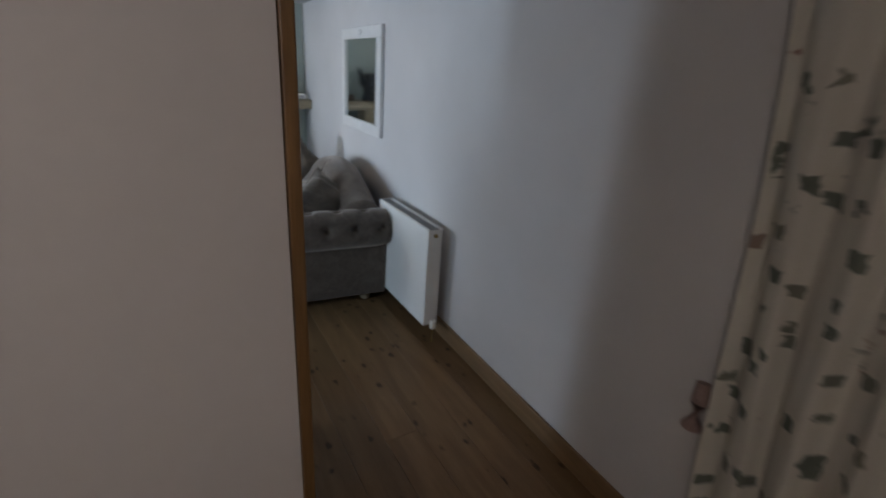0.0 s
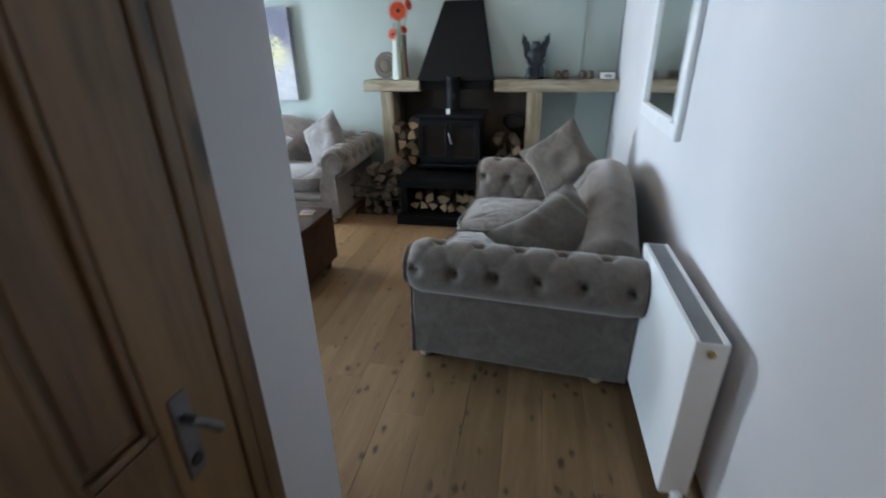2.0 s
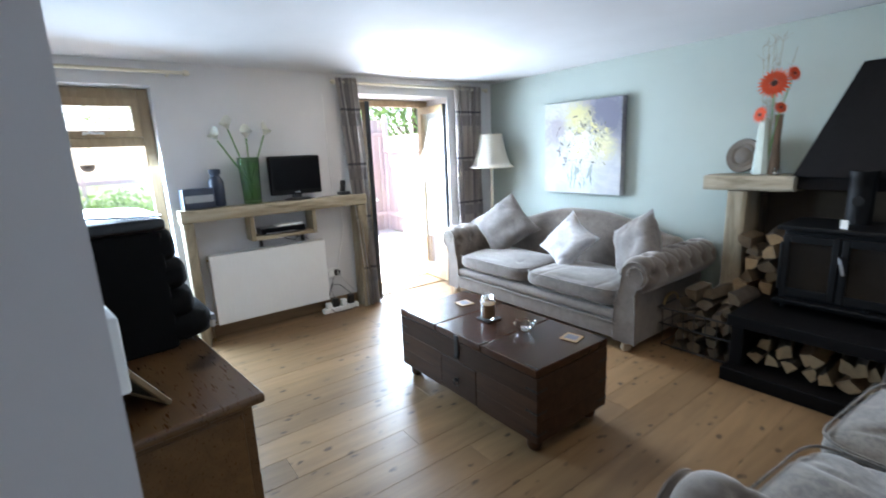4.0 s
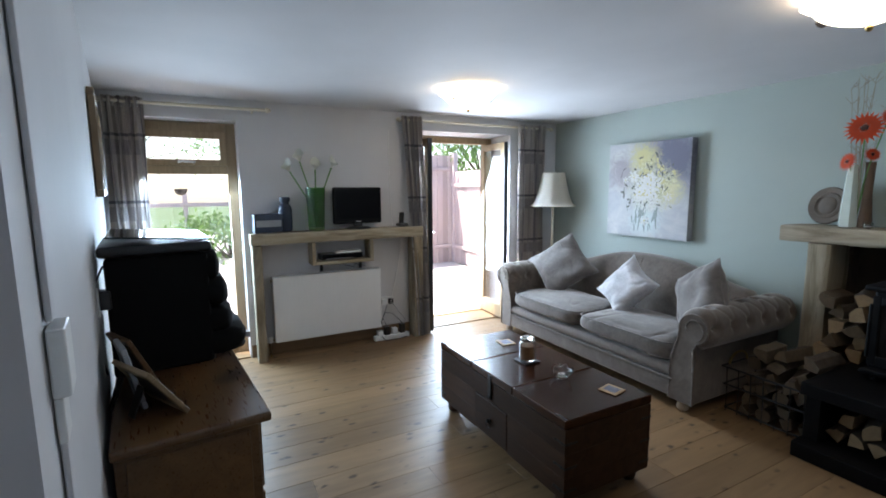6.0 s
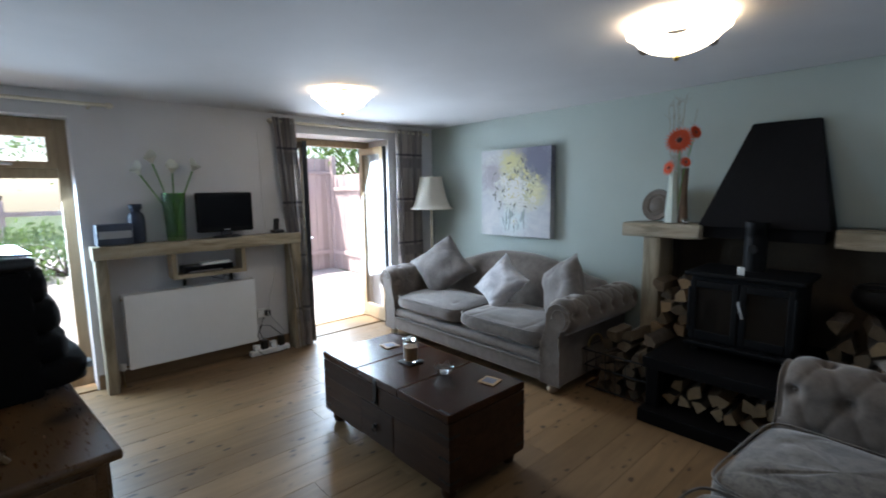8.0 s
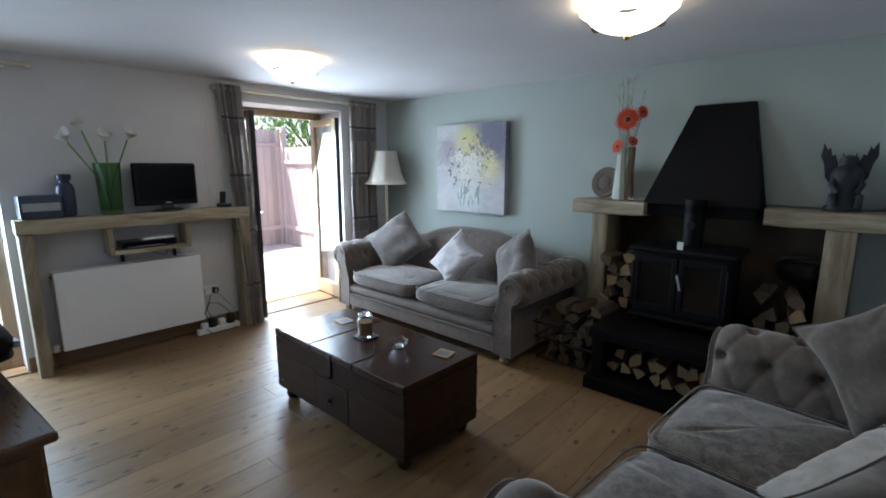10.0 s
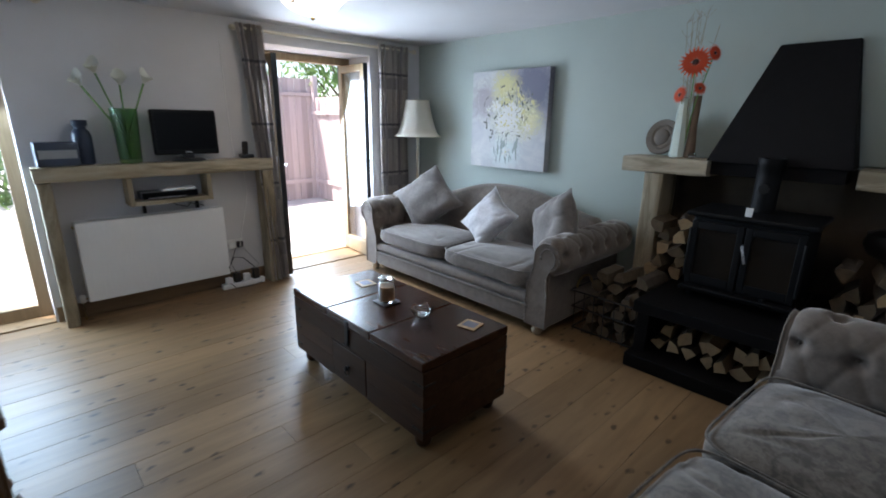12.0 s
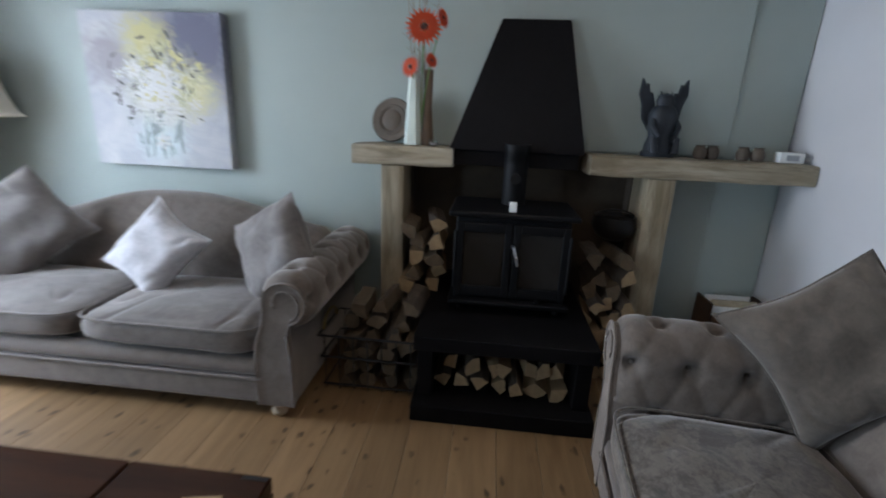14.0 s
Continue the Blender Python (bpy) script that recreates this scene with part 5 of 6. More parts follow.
def ceiling_light(x, y, power):
    """A lit frosted glass bowl held by small bronze leaves."""
    l = thing("ceiling_light", "lit frosted glass bowl ceiling light with bronze leaf clips", "ceiling light", "ceiling lights", pose(x, y, ZC))
    part("rose", lathe([(0.10, -0.002), (0.105, -0.02), (0.03, -0.03)], 24), M_BRASS, l)
    def bowl(u, v):
        a = 2 * math.pi * u
        r = 0.182 * math.sin(math.pi / 2 * (1 - v) ** 0.75) + 0.036 * max(0.0, 1 - v / 0.2) ** 1.4 if v < 1 else 0.0
        w = 1 + 0.035 * math.cos(8 * a) * max(0.0, 1 - v / 0.35)
        return (r * w * math.cos(a), r * w * math.sin(a), -0.034 - 0.113 * v ** 0.8)
    bm = sheet(bowl, 64, 20, closed_u=True)
    bmesh.ops.remove_doubles(bm, verts=bm.verts, dist=1e-4)
    part("glass_bowl", bm, M_BULBGLASS, l, "glowing frosted glass bowl")
    part("finial", lathe([(0, -0.172), (0.010, -0.167), (0.014, -0.157), (0.006, -0.145)], 12), M_BRASS, l)
    leaf = mesh_of("leaf_clip", extrude_outline([(-0.036, 0), (-0.012, 0.015), (0.016, 0.013), (0.042, 0), (0.016, -0.013), (-0.012, -0.015)], 0.004), M_OLDIRON)
    for i in range(3):
        a = radians(20 + 120 * i)
        again("leaf_clip", leaf, l, Matrix.Rotation(a, 4, "Z") @ pose(0.0, -0.166, -0.090, -42), "small bronze leaf clip")
    lamp = new("ceiling_bulb", bpy.data.lights.new("ceiling_bulb", "POINT"))
    lamp.data.energy, lamp.data.color, lamp.data.shadow_soft_size = power, (1.0, 0.84, 0.62), 0.08
    lamp.matrix_world = pose(x, y, ZC - 0.075)
    return l


# ---------- curtains ----------


def tartan(name):
    """Grey checked curtain cloth: dark bands across, pale and mauve stripes down."""
    k = Mat(name, (0.3, 0.28, 0.28), 0.85)
    tc = k.node("TexCoord")
    sep = k.node("SeparateXYZ")
    k.link(tc.outputs["UV"], sep.inputs[0])
    def band(src, count, width, offset=0.0):
        a = k.node("Math")
        a.operation = "MULTIPLY_ADD"
        a.inputs[1].default_value, a.inputs[2].default_value = count, offset
        k.link(src, a.inputs[0])
        b = k.node("Math")
        b.operation = "FRACT"
        k.link(a.outputs[0], b.inputs[0])
        c = k.node("Math")
        c.operation = "LESS_THAN"
        c.inputs[1].default_value = width
        k.link(b.outputs[0], c.inputs[0])
        return c.outputs[0]
    v = k.coords((1, 1, 1))
    weave = k.noise(v, 220, 2)
    col = k.mix(band(sep.outputs[0], 4.0, 0.45), (0.38, 0.335, 0.30), (0.52, 0.465, 0.42))
    col = k.mix(band(sep.outputs[0], 4.0, 0.10, 0.3), col, (0.20, 0.16, 0.19))
    col = k.mix(band(sep.outputs[1], 4.3, 0.22, 0.55), col, (0.30, 0.265, 0.255))
    col = k.mix(band(sep.outputs[1], 4.3, 0.045, 0.28), col, (0.06, 0.05, 0.065))
    k.colour(k.mix(0.2, col, weave))
    k.bump(weave, 0.2, 0.002)
    k.b.inputs["Sheen Weight"].default_value = 0.15
    return k.m


M_TARTAN = tartan("grey_check_curtain")


def curtain(y0, y1, yb0, yb1, folds, label, x=XW + 0.065, z0=0.02, z1=2.155, deep=0.035, material=None, group="checked curtains", shift=0.0):
    """An eyelet curtain drawn aside; y0..y1 at its head, yb0..yb1 at its hem."""
    c = thing("curtain", label, "curtain", group)
    def f(u, v):
        a, b = y0 + (y1 - y0) * u, yb0 + (yb1 - yb0) * u
        g = 1 - v
        y = a + (b - a) * g ** 0.8
        w = math.sin(2 * math.pi * folds * u + 0.6 * math.sin(3 * g + u * 5)) + 0.25 * math.sin(2 * math.pi * folds * 2.3 * u + 2 * g)
        return (x + deep * w * (0.85 + 0.25 * g) + shift * g, y + 0.006 * math.sin(9 * g + u * 20), z0 + (z1 - z0) * v)
    bm = sheet(f, int(folds * 16), 40)
    bmesh.ops.solidify(bm, geom=list(bm.faces), thickness=0.004)
    cl = part("cloth", bm, material or M_TARTAN, c)
    ring = mesh_of("eyelet", tube([(0.022 * math.cos(a), 0, 0.022 * math.sin(a)) for a in (2 * math.pi * i / 16 for i in range(17))], 0.004, 6), M_CHROME)
    for i in range(int(folds)):
        u = (i + 0.5) / folds
        again("eyelet", ring, cl, Matrix.Translation(Vector(f(u, 0.975))) @ pose(0, 0, 0, 0, 0, 8), "steel eyelet")
    return c


def curtain_rod(y0, y1, z, label):
    r = thing("curtain_rod", label, "curtain rod", "cream curtain rods")
    x = XW + 0.065
    part("rod", tube([(x, y0, z), (x, (y0 + y1) / 2, z), (x, y1, z)], 0.013, 12), M_CREAM, r)
    for y, k in ((y0, -1), (y1, 1)):
        part("finial", move(lathe([(0.014, 0), (0.022, 0.008), (0.022, 0.03), (0.016, 0.036), (0.010, 0.045), (0, 0.048)], 14), pose(x, y, z, -90 * k)), M_CREAM, r)
        part("bracket", tube([(XW + 0.002, y - k * 0.10, z - 0.02), (x, y - k * 0.10, z - 0.018), (x, y - k * 0.10, z - 0.004)], 0.009, 8), M_CREAM, r)


curtain_rod(4.26, 5.36, 2.12, "cream painted wooden curtain rod over the window")
curtain_rod(6.58, 8.40, 2.12, "cream painted wooden curtain rod over the doors")
curtain(4.24, 4.50, 4.24, 4.49, 5, "grey checked eyelet curtain beside the window")
curtain(6.575, 6.80, 6.665, 6.80, 5, "grey checked eyelet curtain pushed aside of the doors", x=XW + 0.075, shift=0.11, deep=0.045)
curtain(7.95, 8.36, 7.95, 8.30, 6, "grey checked eyelet curtain in the room corner")

# ---------- shelf over the radiator ----------
ZS = 1.108
for nm, args, mat, lab, ax in (
        ("shelf_beam", (XW + 0.004, -1.710, 5.178, 6.738, 1.005, ZS - 0.004), M_SHELF, "limewashed oak shelf beam over the radiator", 1),
        ("shelf_post_a", (XW + 0.020, -1.715, 5.185, 5.262, 0.0, 1.003), M_POST, "limewashed oak shelf post", 2),
        ("shelf_post_b", (XW + 0.020, -1.715, 6.640, 6.735, 0.0, 1.003), M_POST, "limewashed oak shelf post", 2)):
    rough_beam({"shelf_post_a": "shelf_post", "shelf_post_b": "shelf_post"}.get(nm, nm), *args, mat, lab, ax)

cub = thing("wall_cubby", "small limewashed box shelf hung under the beam", "shelf")
part("side", boxes((XW + 0.004, -1.725, 5.67, 5.705, 0.80, 1.002), bevel=0.003), M_POST, cub)
part("side", boxes((XW + 0.004, -1.725, 6.20, 6.235, 0.80, 1.002), bevel=0.003), M_POST, cub)
part("bottom", boxes((XW + 0.004, -1.723, 5.706, 6.199, 0.80, 0.832), bevel=0.003), M_SHELF, cub)
for y in (5.78, 6.15):
    part("bracket", boxes((XW + 0.004, XW + 0.03, y - 0.012, y + 0.012, 0.70, 0.799), bevel=0.002), M_IRON, cub, "dark metal bracket")
box_a = thing("set_top_box", "slim black media box in the cubby", "media box", at=pose(-1.81, 5.94, 0.833))
part("case", boxes((-0.07, 0.075, -0.19, 0.19, 0.008, 0.06), bevel=0.004), M_BPLASTIC, box_a)
part("front_panel", boxes((0.0755, 0.079, -0.185, 0.185, 0.012, 0.054), bevel=0.001), M_SCREEN, box_a)
part("light_strip", boxes((0.0795, 0.081, -0.15, 0.10, 0.012, 0.019)), M_CHROME, box_a, "silver trim strip")
single("paper_stack", boxes((-0.06, 0.06, -0.11, 0.11, 0, 0.010), (-0.055, 0.062, -0.10, 0.12, 0.0105, 0.016)), M_WPLASTIC, "thin stack of white papers", "papers", at=pose(-1.80, 6.0, 0.894))


def radiator(name, x_wall, y0, y1, z0, z1, sign, label):
    """A steel panel radiator with top grille, ribs and valves; sign: the way it faces."""
    r = thing(name, label, "radiator", "panel radiators")
    xa, xb = x_wall + sign * 0.03, x_wall + sign * 0.125
    lo, hi = sorted((xa, xb))
    face = xb
    part("front_panel", boxes((*sorted((face - sign * 0.012, face)), y0 + 0.004, y1 - 0.004, z0, z1 - 0.004), bevel=0.004), M_RAD, r)
    ribs = bmesh.new()
    n = int((y1 - y0 - 0.08) / 0.034)
    for i in range(n):
        y = y0 + 0.04 + (y1 - y0 - 0.08) * (i + 0.5) / n
        box(ribs, *sorted((face, face + sign * 0.0005)), y - 0.011, y + 0.011, z0 + 0.03, z1 - 0.03, 0.0004, 1)
    part("pressed_ribs", ribs, M_RAD, r)
    part("back_panel", boxes((*sorted((xa, xa + sign * 0.012)), y0 + 0.004, y1 - 0.004, z0, z1 - 0.004), bevel=0.003), M_RAD, r)
    for y in (y0, y1 - 0.004):
        part("end_cover", boxes((lo, hi, y, y + 0.004, z0 + 0.005, z1), bevel=0.0015), M_RAD, r)
    slots = bmesh.new()
    m = int((y1 - y0) / 0.016)
    for i in range(m):
        y = y0 + 0.008 + (y1 - y0 - 0.016) * i / (m - 1)
        box(slots, lo + 0.016, hi - 0.016, y - 0.0035, y + 0.0035, z1 - 0.008, z1 - 0.003)
    part("top_grille", slots, M_GRILLE, r, "slotted grey top grille")
    part("top_rim", boxes((lo, lo + 0.014, y0 + 0.005, y1 - 0.005, z1 - 0.003, z1 + 0.002), (hi - 0.014, hi, y0 + 0.005, y1 - 0.005, z1 - 0.003, z1 + 0.002)), M_RAD, r)
    mid = (lo + hi) / 2
    part("valve", move(lathe([(0.016, 0), (0.020, 0.012), (0.020, 0.045), (0.014, 0.055), (0, 0.056)], 14), pose(mid, y0 - 0.035, z0 - 0.005)), M_WPLASTIC, r, "white radiator valve")
    part("tail_pipe", tube([(mid, y0 + 0.01, z0 + 0.02), (mid, y0 - 0.035, z0 + 0.015), (mid, y0 - 0.035, 0.0)], 0.0075, 8), M_BRASS, r, "copper tail pipe")
    part("bleed_cap", move(lathe([(0.012, 0), (0.012, 0.01), (0.006, 0.012)], 10), pose(mid, y0 - 0.001, z1 - 0.035, 90)), M_BRASS, r, "brass bleed cap")
    for y in (y0 + 0.15, y1 - 0.15):
        part("wall_bracket", boxes((*sorted((x_wall + sign * 0.001, xa)), y - 0.015, y + 0.015, z0 + 0.1, z1 - 0.1)), M_RAD, r)


radiator("radiator", XW, 5.335, 6.315, 0.135, 0.715, 1, "white panel radiator under the oak shelf")
radiator("radiator", 2.925, 5.03, 5.76, 0.10, 0.737, -1, "white panel radiator beside the sofa arm")

# ---------- on the shelf ----------
radio = thing("radio", "navy and grey bedside radio", "radio", at=pose(-1.80, 5.325, ZS, 0, 0, 4))
part("case", boxes((-0.06, 0.06, -0.115, 0.115, 0, 0.155), bevel=0.008), M_NAVY, radio)
part("grille", boxes((0.0605, 0.064, -0.10, 0.10, 0.05, 0.105), bevel=0.002), M_GRILLE, radio, "grey speaker cloth")
part("foot_strip", boxes((-0.05, 0.062, -0.105, 0.105, -0.0, 0.008)), M_BPLASTIC, radio)
bot = thing("ceramic_bottle", "dark navy glazed ceramic bottle", "bottle", at=pose(-1.82, 5.475, ZS))
part("body", lathe([(0.045, 0), (0.055, 0.01), (0.058, 0.12), (0.058, 0.19), (0.046, 0.225), (0.034, 0.235), (0.034, 0.25), (0.044, 0.258), (0.046, 0.29), (0.040, 0.295), (0.036, 0.27), (0, 0.26)], 26), M_NAVY, bot)
lv = thing("lily_vase", "tall green glass vase of white arum lilies", "vase", at=pose(-1.80, 5.735, ZS))
part("vase_glass", lathe([(0.064, 0), (0.071, 0.012), (0.073, 0.10), (0.085, 0.375), (0.081, 0.375), (0.068, 0.10), (0.064, 0.03), (0, 0.025)], 28), M_GREENGLASS, lv, "ribbed green glass vase")
for i, (dx, dy, z) in enumerate(((0.02, -0.215, 0.515), (0.01, -0.125, 0.60), (0.03, 0.0, 0.53), (0.0, 0.15, 0.55))):
    part("flower_stem", tube([(0, 0, 0.03), (dx * 0.2, dy * 0.1, 0.2), (dx * 0.5, dy * 0.45, z * 0.62), (dx, dy, z)], 0.006, 8), M_STEM, lv)
    def spathe(u, v, dx=dx, dy=dy, z=z):
        a = 2 * math.pi * u
        r = 0.007 + 0.040 * v ** 1.3
        tip = 0.045 * v ** 2 * max(0, math.cos(a)) ** 2
        d = Vector((0.3, dy * 2.0, 0.8)).normalized()
        q = d.to_track_quat("Z", "X")
        return Vector((dx, dy, z)) + q @ Vector((r * math.cos(a), r * math.sin(a), 0.055 * v + tip))
    bm = sheet(spathe, 20, 8, closed_u=True)
    bmesh.ops.solidify(bm, geom=list(bm.faces), thickness=0.0015)
    fl = part("lily_spathe", bm, M_PETALW, lv, "white arum lily flower")
    part("spadix", tube([(dx, dy, z + 0.008), (dx, dy + dy * 0.1, z + 0.045)], 0.004, 6), M_CREAM, fl)

tv = thing("television", "small black flat screen television on a stand", "television", at=pose(-1.795, 6.115, ZS, 0, 0, 90))
part("case", boxes((-0.225, 0.225, -0.012, 0.045, 0.045, 0.375), bevel=0.012), M_TVCASE, tv)
part("screen", boxes((-0.205, 0.205, -0.0145, -0.0125, 0.085, 0.355)), M_SCREEN, tv, "switched-off dark screen")
part("badge", boxes((-0.022, 0.022, -0.0145, -0.0125, 0.060, 0.068)), M_CHROME, tv, "small silver badge")
part("neck", boxes((-0.04, 0.04, 0.0, 0.03, 0.012, 0.06), bevel=0.006), M_BPLASTIC, tv)
part("base", lathe([(0.12, 0), (0.12, 0.006), (0.09, 0.016), (0, 0.018)], 28, squash=0.7), M_BPLASTIC, tv)
ph = thing("cordless_phone", "small black cordless phone in its cradle", "phone", at=pose(-1.80, 6.555, ZS, 0, 0, 90))
part("cradle", boxes((-0.05, 0.05, -0.045, 0.045, 0, 0.03), bevel=0.008), M_BPLASTIC, ph)
part("handset", move(boxes((-0.024, 0.024, -0.012, 0.012, 0, 0.115), bevel=0.008), pose(-0.01, 0.005, 0.022, 12)), M_BPLASTIC, ph)

# socket, extension lead and cables under the shelf
sk = thing("wall_socket", "white double wall socket with plugs", "socket", at=pose(XW + 0.001, 6.41, 0.36))
part("plate", boxes((0, 0.009, -0.073, 0.073, -0.043, 0.043), bevel=0.003), M_WPLASTIC, sk)
for y in (-0.035, 0.037):
    part("plug", boxes((0.010, 0.045, y - 0.025, y + 0.025, -0.03, 0.025), bevel=0.006), M_WPLASTIC if y < 0 else M_BPLASTIC, sk, "mains plug")
ex = thing("extension_lead", "white extension block crowded with black adaptors", "extension lead", at=pose(-1.80, 6.42, 0.0))
part("block", boxes((-0.03, 0.03, -0.18, 0.18, 0, 0.045), bevel=0.006), M_WPLASTIC, ex)
for i, (y, h) in enumerate(((-0.12, 0.05), (-0.05, 0.085), (0.03, 0.06), (0.11, 0.095))):
    part("adaptor", boxes((-0.026, 0.026, y - 0.027, y + 0.027, 0.0455, 0.0455 + h), bevel=0.007), M_BPLASTIC if i % 2 else M_WPLASTIC, ex, "plugged-in adaptor")


def cable(points, label, material=M_BPLASTIC, r=0.0035):
    return single("cable", tube(points, r, 6), material, label, "cable", "loose cables")


cable([(XW + 0.02, 6.55, 0.99), (XW + 0.012, 6.56, 0.80), (XW + 0.015, 6.52, 0.62), (XW + 0.03, 6.47, 0.45), (XW + 0.05, 6.44, 0.34)], "thin white cable hanging to the socket", M_WPLASTIC)
cable([(XW + 0.05, 6.40, 0.33), (-1.80, 6.33, 0.22), (-1.78, 6.36, 0.14), (-1.79, 6.40, 0.10)], "black cable looping to the extension lead")
cable([(XW + 0.015, 5.95, 0.80), (XW + 0.02, 6.0, 0.76), (XW + 0.02, 6.08, 0.735), (XW + 0.02, 6.12, 0.79)], "black cable looping under the cubby")

cable([(XW + 0.004, 6.47, 2.02), (XW + 0.004, 6.472, 1.6), (XW + 0.006, 6.48, 1.25), (XW + 0.010, 6.49, 1.115)], "thin white cable running up the wall", M_WPLASTIC, 0.003)
cable([(-1.79, 6.33, 0.10), (-1.76, 6.30, 0.20), (-1.80, 6.36, 0.27), (-1.84, 6.45, 0.24), (-1.80, 6.53, 0.15)], "black cable looped over the adaptors")
cable([(XW + 0.05, 6.45, 0.35), (-1.82, 6.50, 0.27), (-1.78, 6.56, 0.18), (-1.79, 6.52, 0.12)], "grey flex trailing from the socket", M_GRILLE)
cable([(-1.78, 6.30, 0.05), (-1.74, 6.34, 0.008), (-1.73, 6.46, 0.007), (-1.77, 6.57, 0.007)], "black flex lying on the boards")
cable([(XW + 0.02, 6.06, 0.80), (XW + 0.02, 6.09, 0.765), (XW + 0.03, 6.17, 0.745), (XW + 0.02, 6.20, 0.73)], "short black cable dropping behind the radiator")

# ---------- mirror ----------


def wall_mirror():
    m = thing("wall_mirror", "rectangular mirror in a distressed white frame", "mirror", at=pose(east(6.585) - 0.001, 6.585, 0, 0, 0, -EAST_TURN))
    y0, y1, z0, z1, w = -0.455, 0.455, 1.10, 1.89, 0.085
    x = -0.03
    for a in ((y0, y1, z0, z0 + w), (y0, y1, z1 - w, z1), (y0, y0 + w, z0 + w, z1 - w), (y1 - w, y1, z0 + w, z1 - w)):
        part("frame_rail", boxes((x, 0.0, *a), bevel=0.006), M_WHITEFRAME, m)
    part("bead", boxes((x - 0.006, x + 0.004, y0 + w - 0.012, y1 - w + 0.012, z0 + w - 0.012, z0 + w), (x - 0.006, x + 0.004, y0 + w - 0.012, y1 - w + 0.012, z1 - w, z1 - w + 0.012),
        (x - 0.006, x + 0.004, y0 + w - 0.012, y0 + w, z0 + w, z1 - w), (x - 0.006, x + 0.004, y1 - w, y1 - w + 0.012, z0 + w, z1 - w), bevel=0.002), M_WHITEFRAME, m)
    part("mirror_glass", boxes((x + 0.010, x + 0.014, y0 + w, y1 - w, z0 + w, z1 - w)), M_MIRROR, m, "silvered mirror glass")
    part("carving", boxes((x - 0.008, x, (y0 + y1) / 2 - 0.05, (y0 + y1) / 2 + 0.05, z1 - 0.055, z1 - 0.03), (x - 0.010, x, (y0 + y1) / 2 - 0.015, (y0 + y1) / 2 + 0.015, z1 - 0.062, z1 - 0.022), bevel=0.003), M_WHITEFRAME, m)


wall_mirror()

# ---------- chest by the skewed wall ----------
CH = pose(1.005, 4.985, 0, 0, 0, SOUTH_TURN - 1.5)   # its near front corner; local x runs back into the room negatively


def pine_chest():
    c = thing("chest_of_drawers", "waxed pine chest of drawers against the wall", "chest of drawers", at=CH)
    L, D, H = 1.05, 0.375, 0.85
    part("carcass", boxes((-L + 0.03, -0.03, -D + 0.005, -0.03, 0.09, H - 0.03), bevel=0.004), M_CHEST, c)
    part("top", boxes((-L, 0.0, -D, 0.0, H - 0.028, H), bevel=0.008), M_CHEST, c)
    part("plinth", boxes((-L + 0.015, -0.015, -D + 0.005, -0.015, 0, 0.088), bevel=0.006), M_CHEST, c)
    for k in (0, 1):
        part("end_panel", boxes(*[(*sorted((-0.03 + 0.004 - k * (L - 0.06), -0.03 - 0.008 - k * (L - 0.06))), -D + 0.03, -0.055, 0.10, H - 0.05)], bevel=0.003), M_CHEST, c)
    for z0, z1 in ((0.11, 0.34), (0.355, 0.58), (0.595, 0.80)):
        d = part("drawer", boxes((-L + 0.06, -0.06, -0.04, -0.018, z0, z1), bevel=0.006), M_CHEST, c)
        for x in (-L * 0.73, -L * 0.27):
            part("knob", move(lathe([(0, 0.016), (0.014, 0.014), (0.018, 0.009), (0.010, 0.004), (0.012, 0)], 16), pose(x, -0.018, (z0 + z1) / 2, -90)), M_CHEST, d, "turned pine knob")


pine_chest()


def on_chest(x, y, z=0.0, turn=0.0):
    return CH @ pose(x, y, 0.852 + z, 0, 0, turn)


def stereo():
    """A bulky black music unit with a glass lid, its wires hanging behind."""
    s = thing("stereo_unit", "bulky black stereo unit with a glass lid on the chest", "stereo", at=on_chest(-0.50, -0.03))
    part("cabinet", boxes((-0.43, -0.015, -0.345, -0.045, 0.0, 0.40), bevel=0.012), M_BAG, s)
    part("lid_frame", boxes((-0.44, -0.005, -0.36, -0.03, 0.402, 0.440), bevel=0.012), M_BPLASTIC, s)
    part("glass_lid", move(boxes((-0.41, -0.02, -0.30, 0.0, 0, 0.006), bevel=0.002), pose(0, -0.035, 0.444, -4)), M_GREENLID, s, "tinted glass lid")
    def bulge(z, d, tall, seed):
        """A soft padded pocket, uneven like stuffed nylon."""
        def f(u, v):
            a, b = 2 * math.pi * u, math.pi * (v - 0.5)
            def sp(c, p):
                return math.copysign(abs(c) ** p, c)
            x, y, h = sp(math.cos(a), 0.4) * sp(math.cos(b), 0.5), sp(math.sin(a), 0.6) * sp(math.cos(b), 0.6), sp(math.sin(b), 0.6)
            w = 1 + 0.10 * noise.noise(Vector((x * 3 + seed, y * 3, h * 3)))
            return (-0.215 + x * 0.20, -0.045 + y * d * w, z + h * tall * w)
        return sheet(f, 40, 16, closed_u=True)
    for i, (z, d) in enumerate(((0.345, 0.045), (0.245, 0.070), (0.145, 0.080))):
        part("fascia", bulge(z, d, 0.056, 3.1 * i), M_BAG, s)
    part("pouch", bulge(0.062, 0.125, 0.060, 9.7), M_BAG, s, "soft black pouch leaning at the foot")
    part("pouch_label", boxes((-0.10, -0.05, 0.070, 0.084, 0.055, 0.075)), M_GRILLE, s)


M_GREENLID = plain("tinted_glass_lid", (0.02, 0.03, 0.028), 0.05, 0.0, 0.1, bump=0)
stereo()


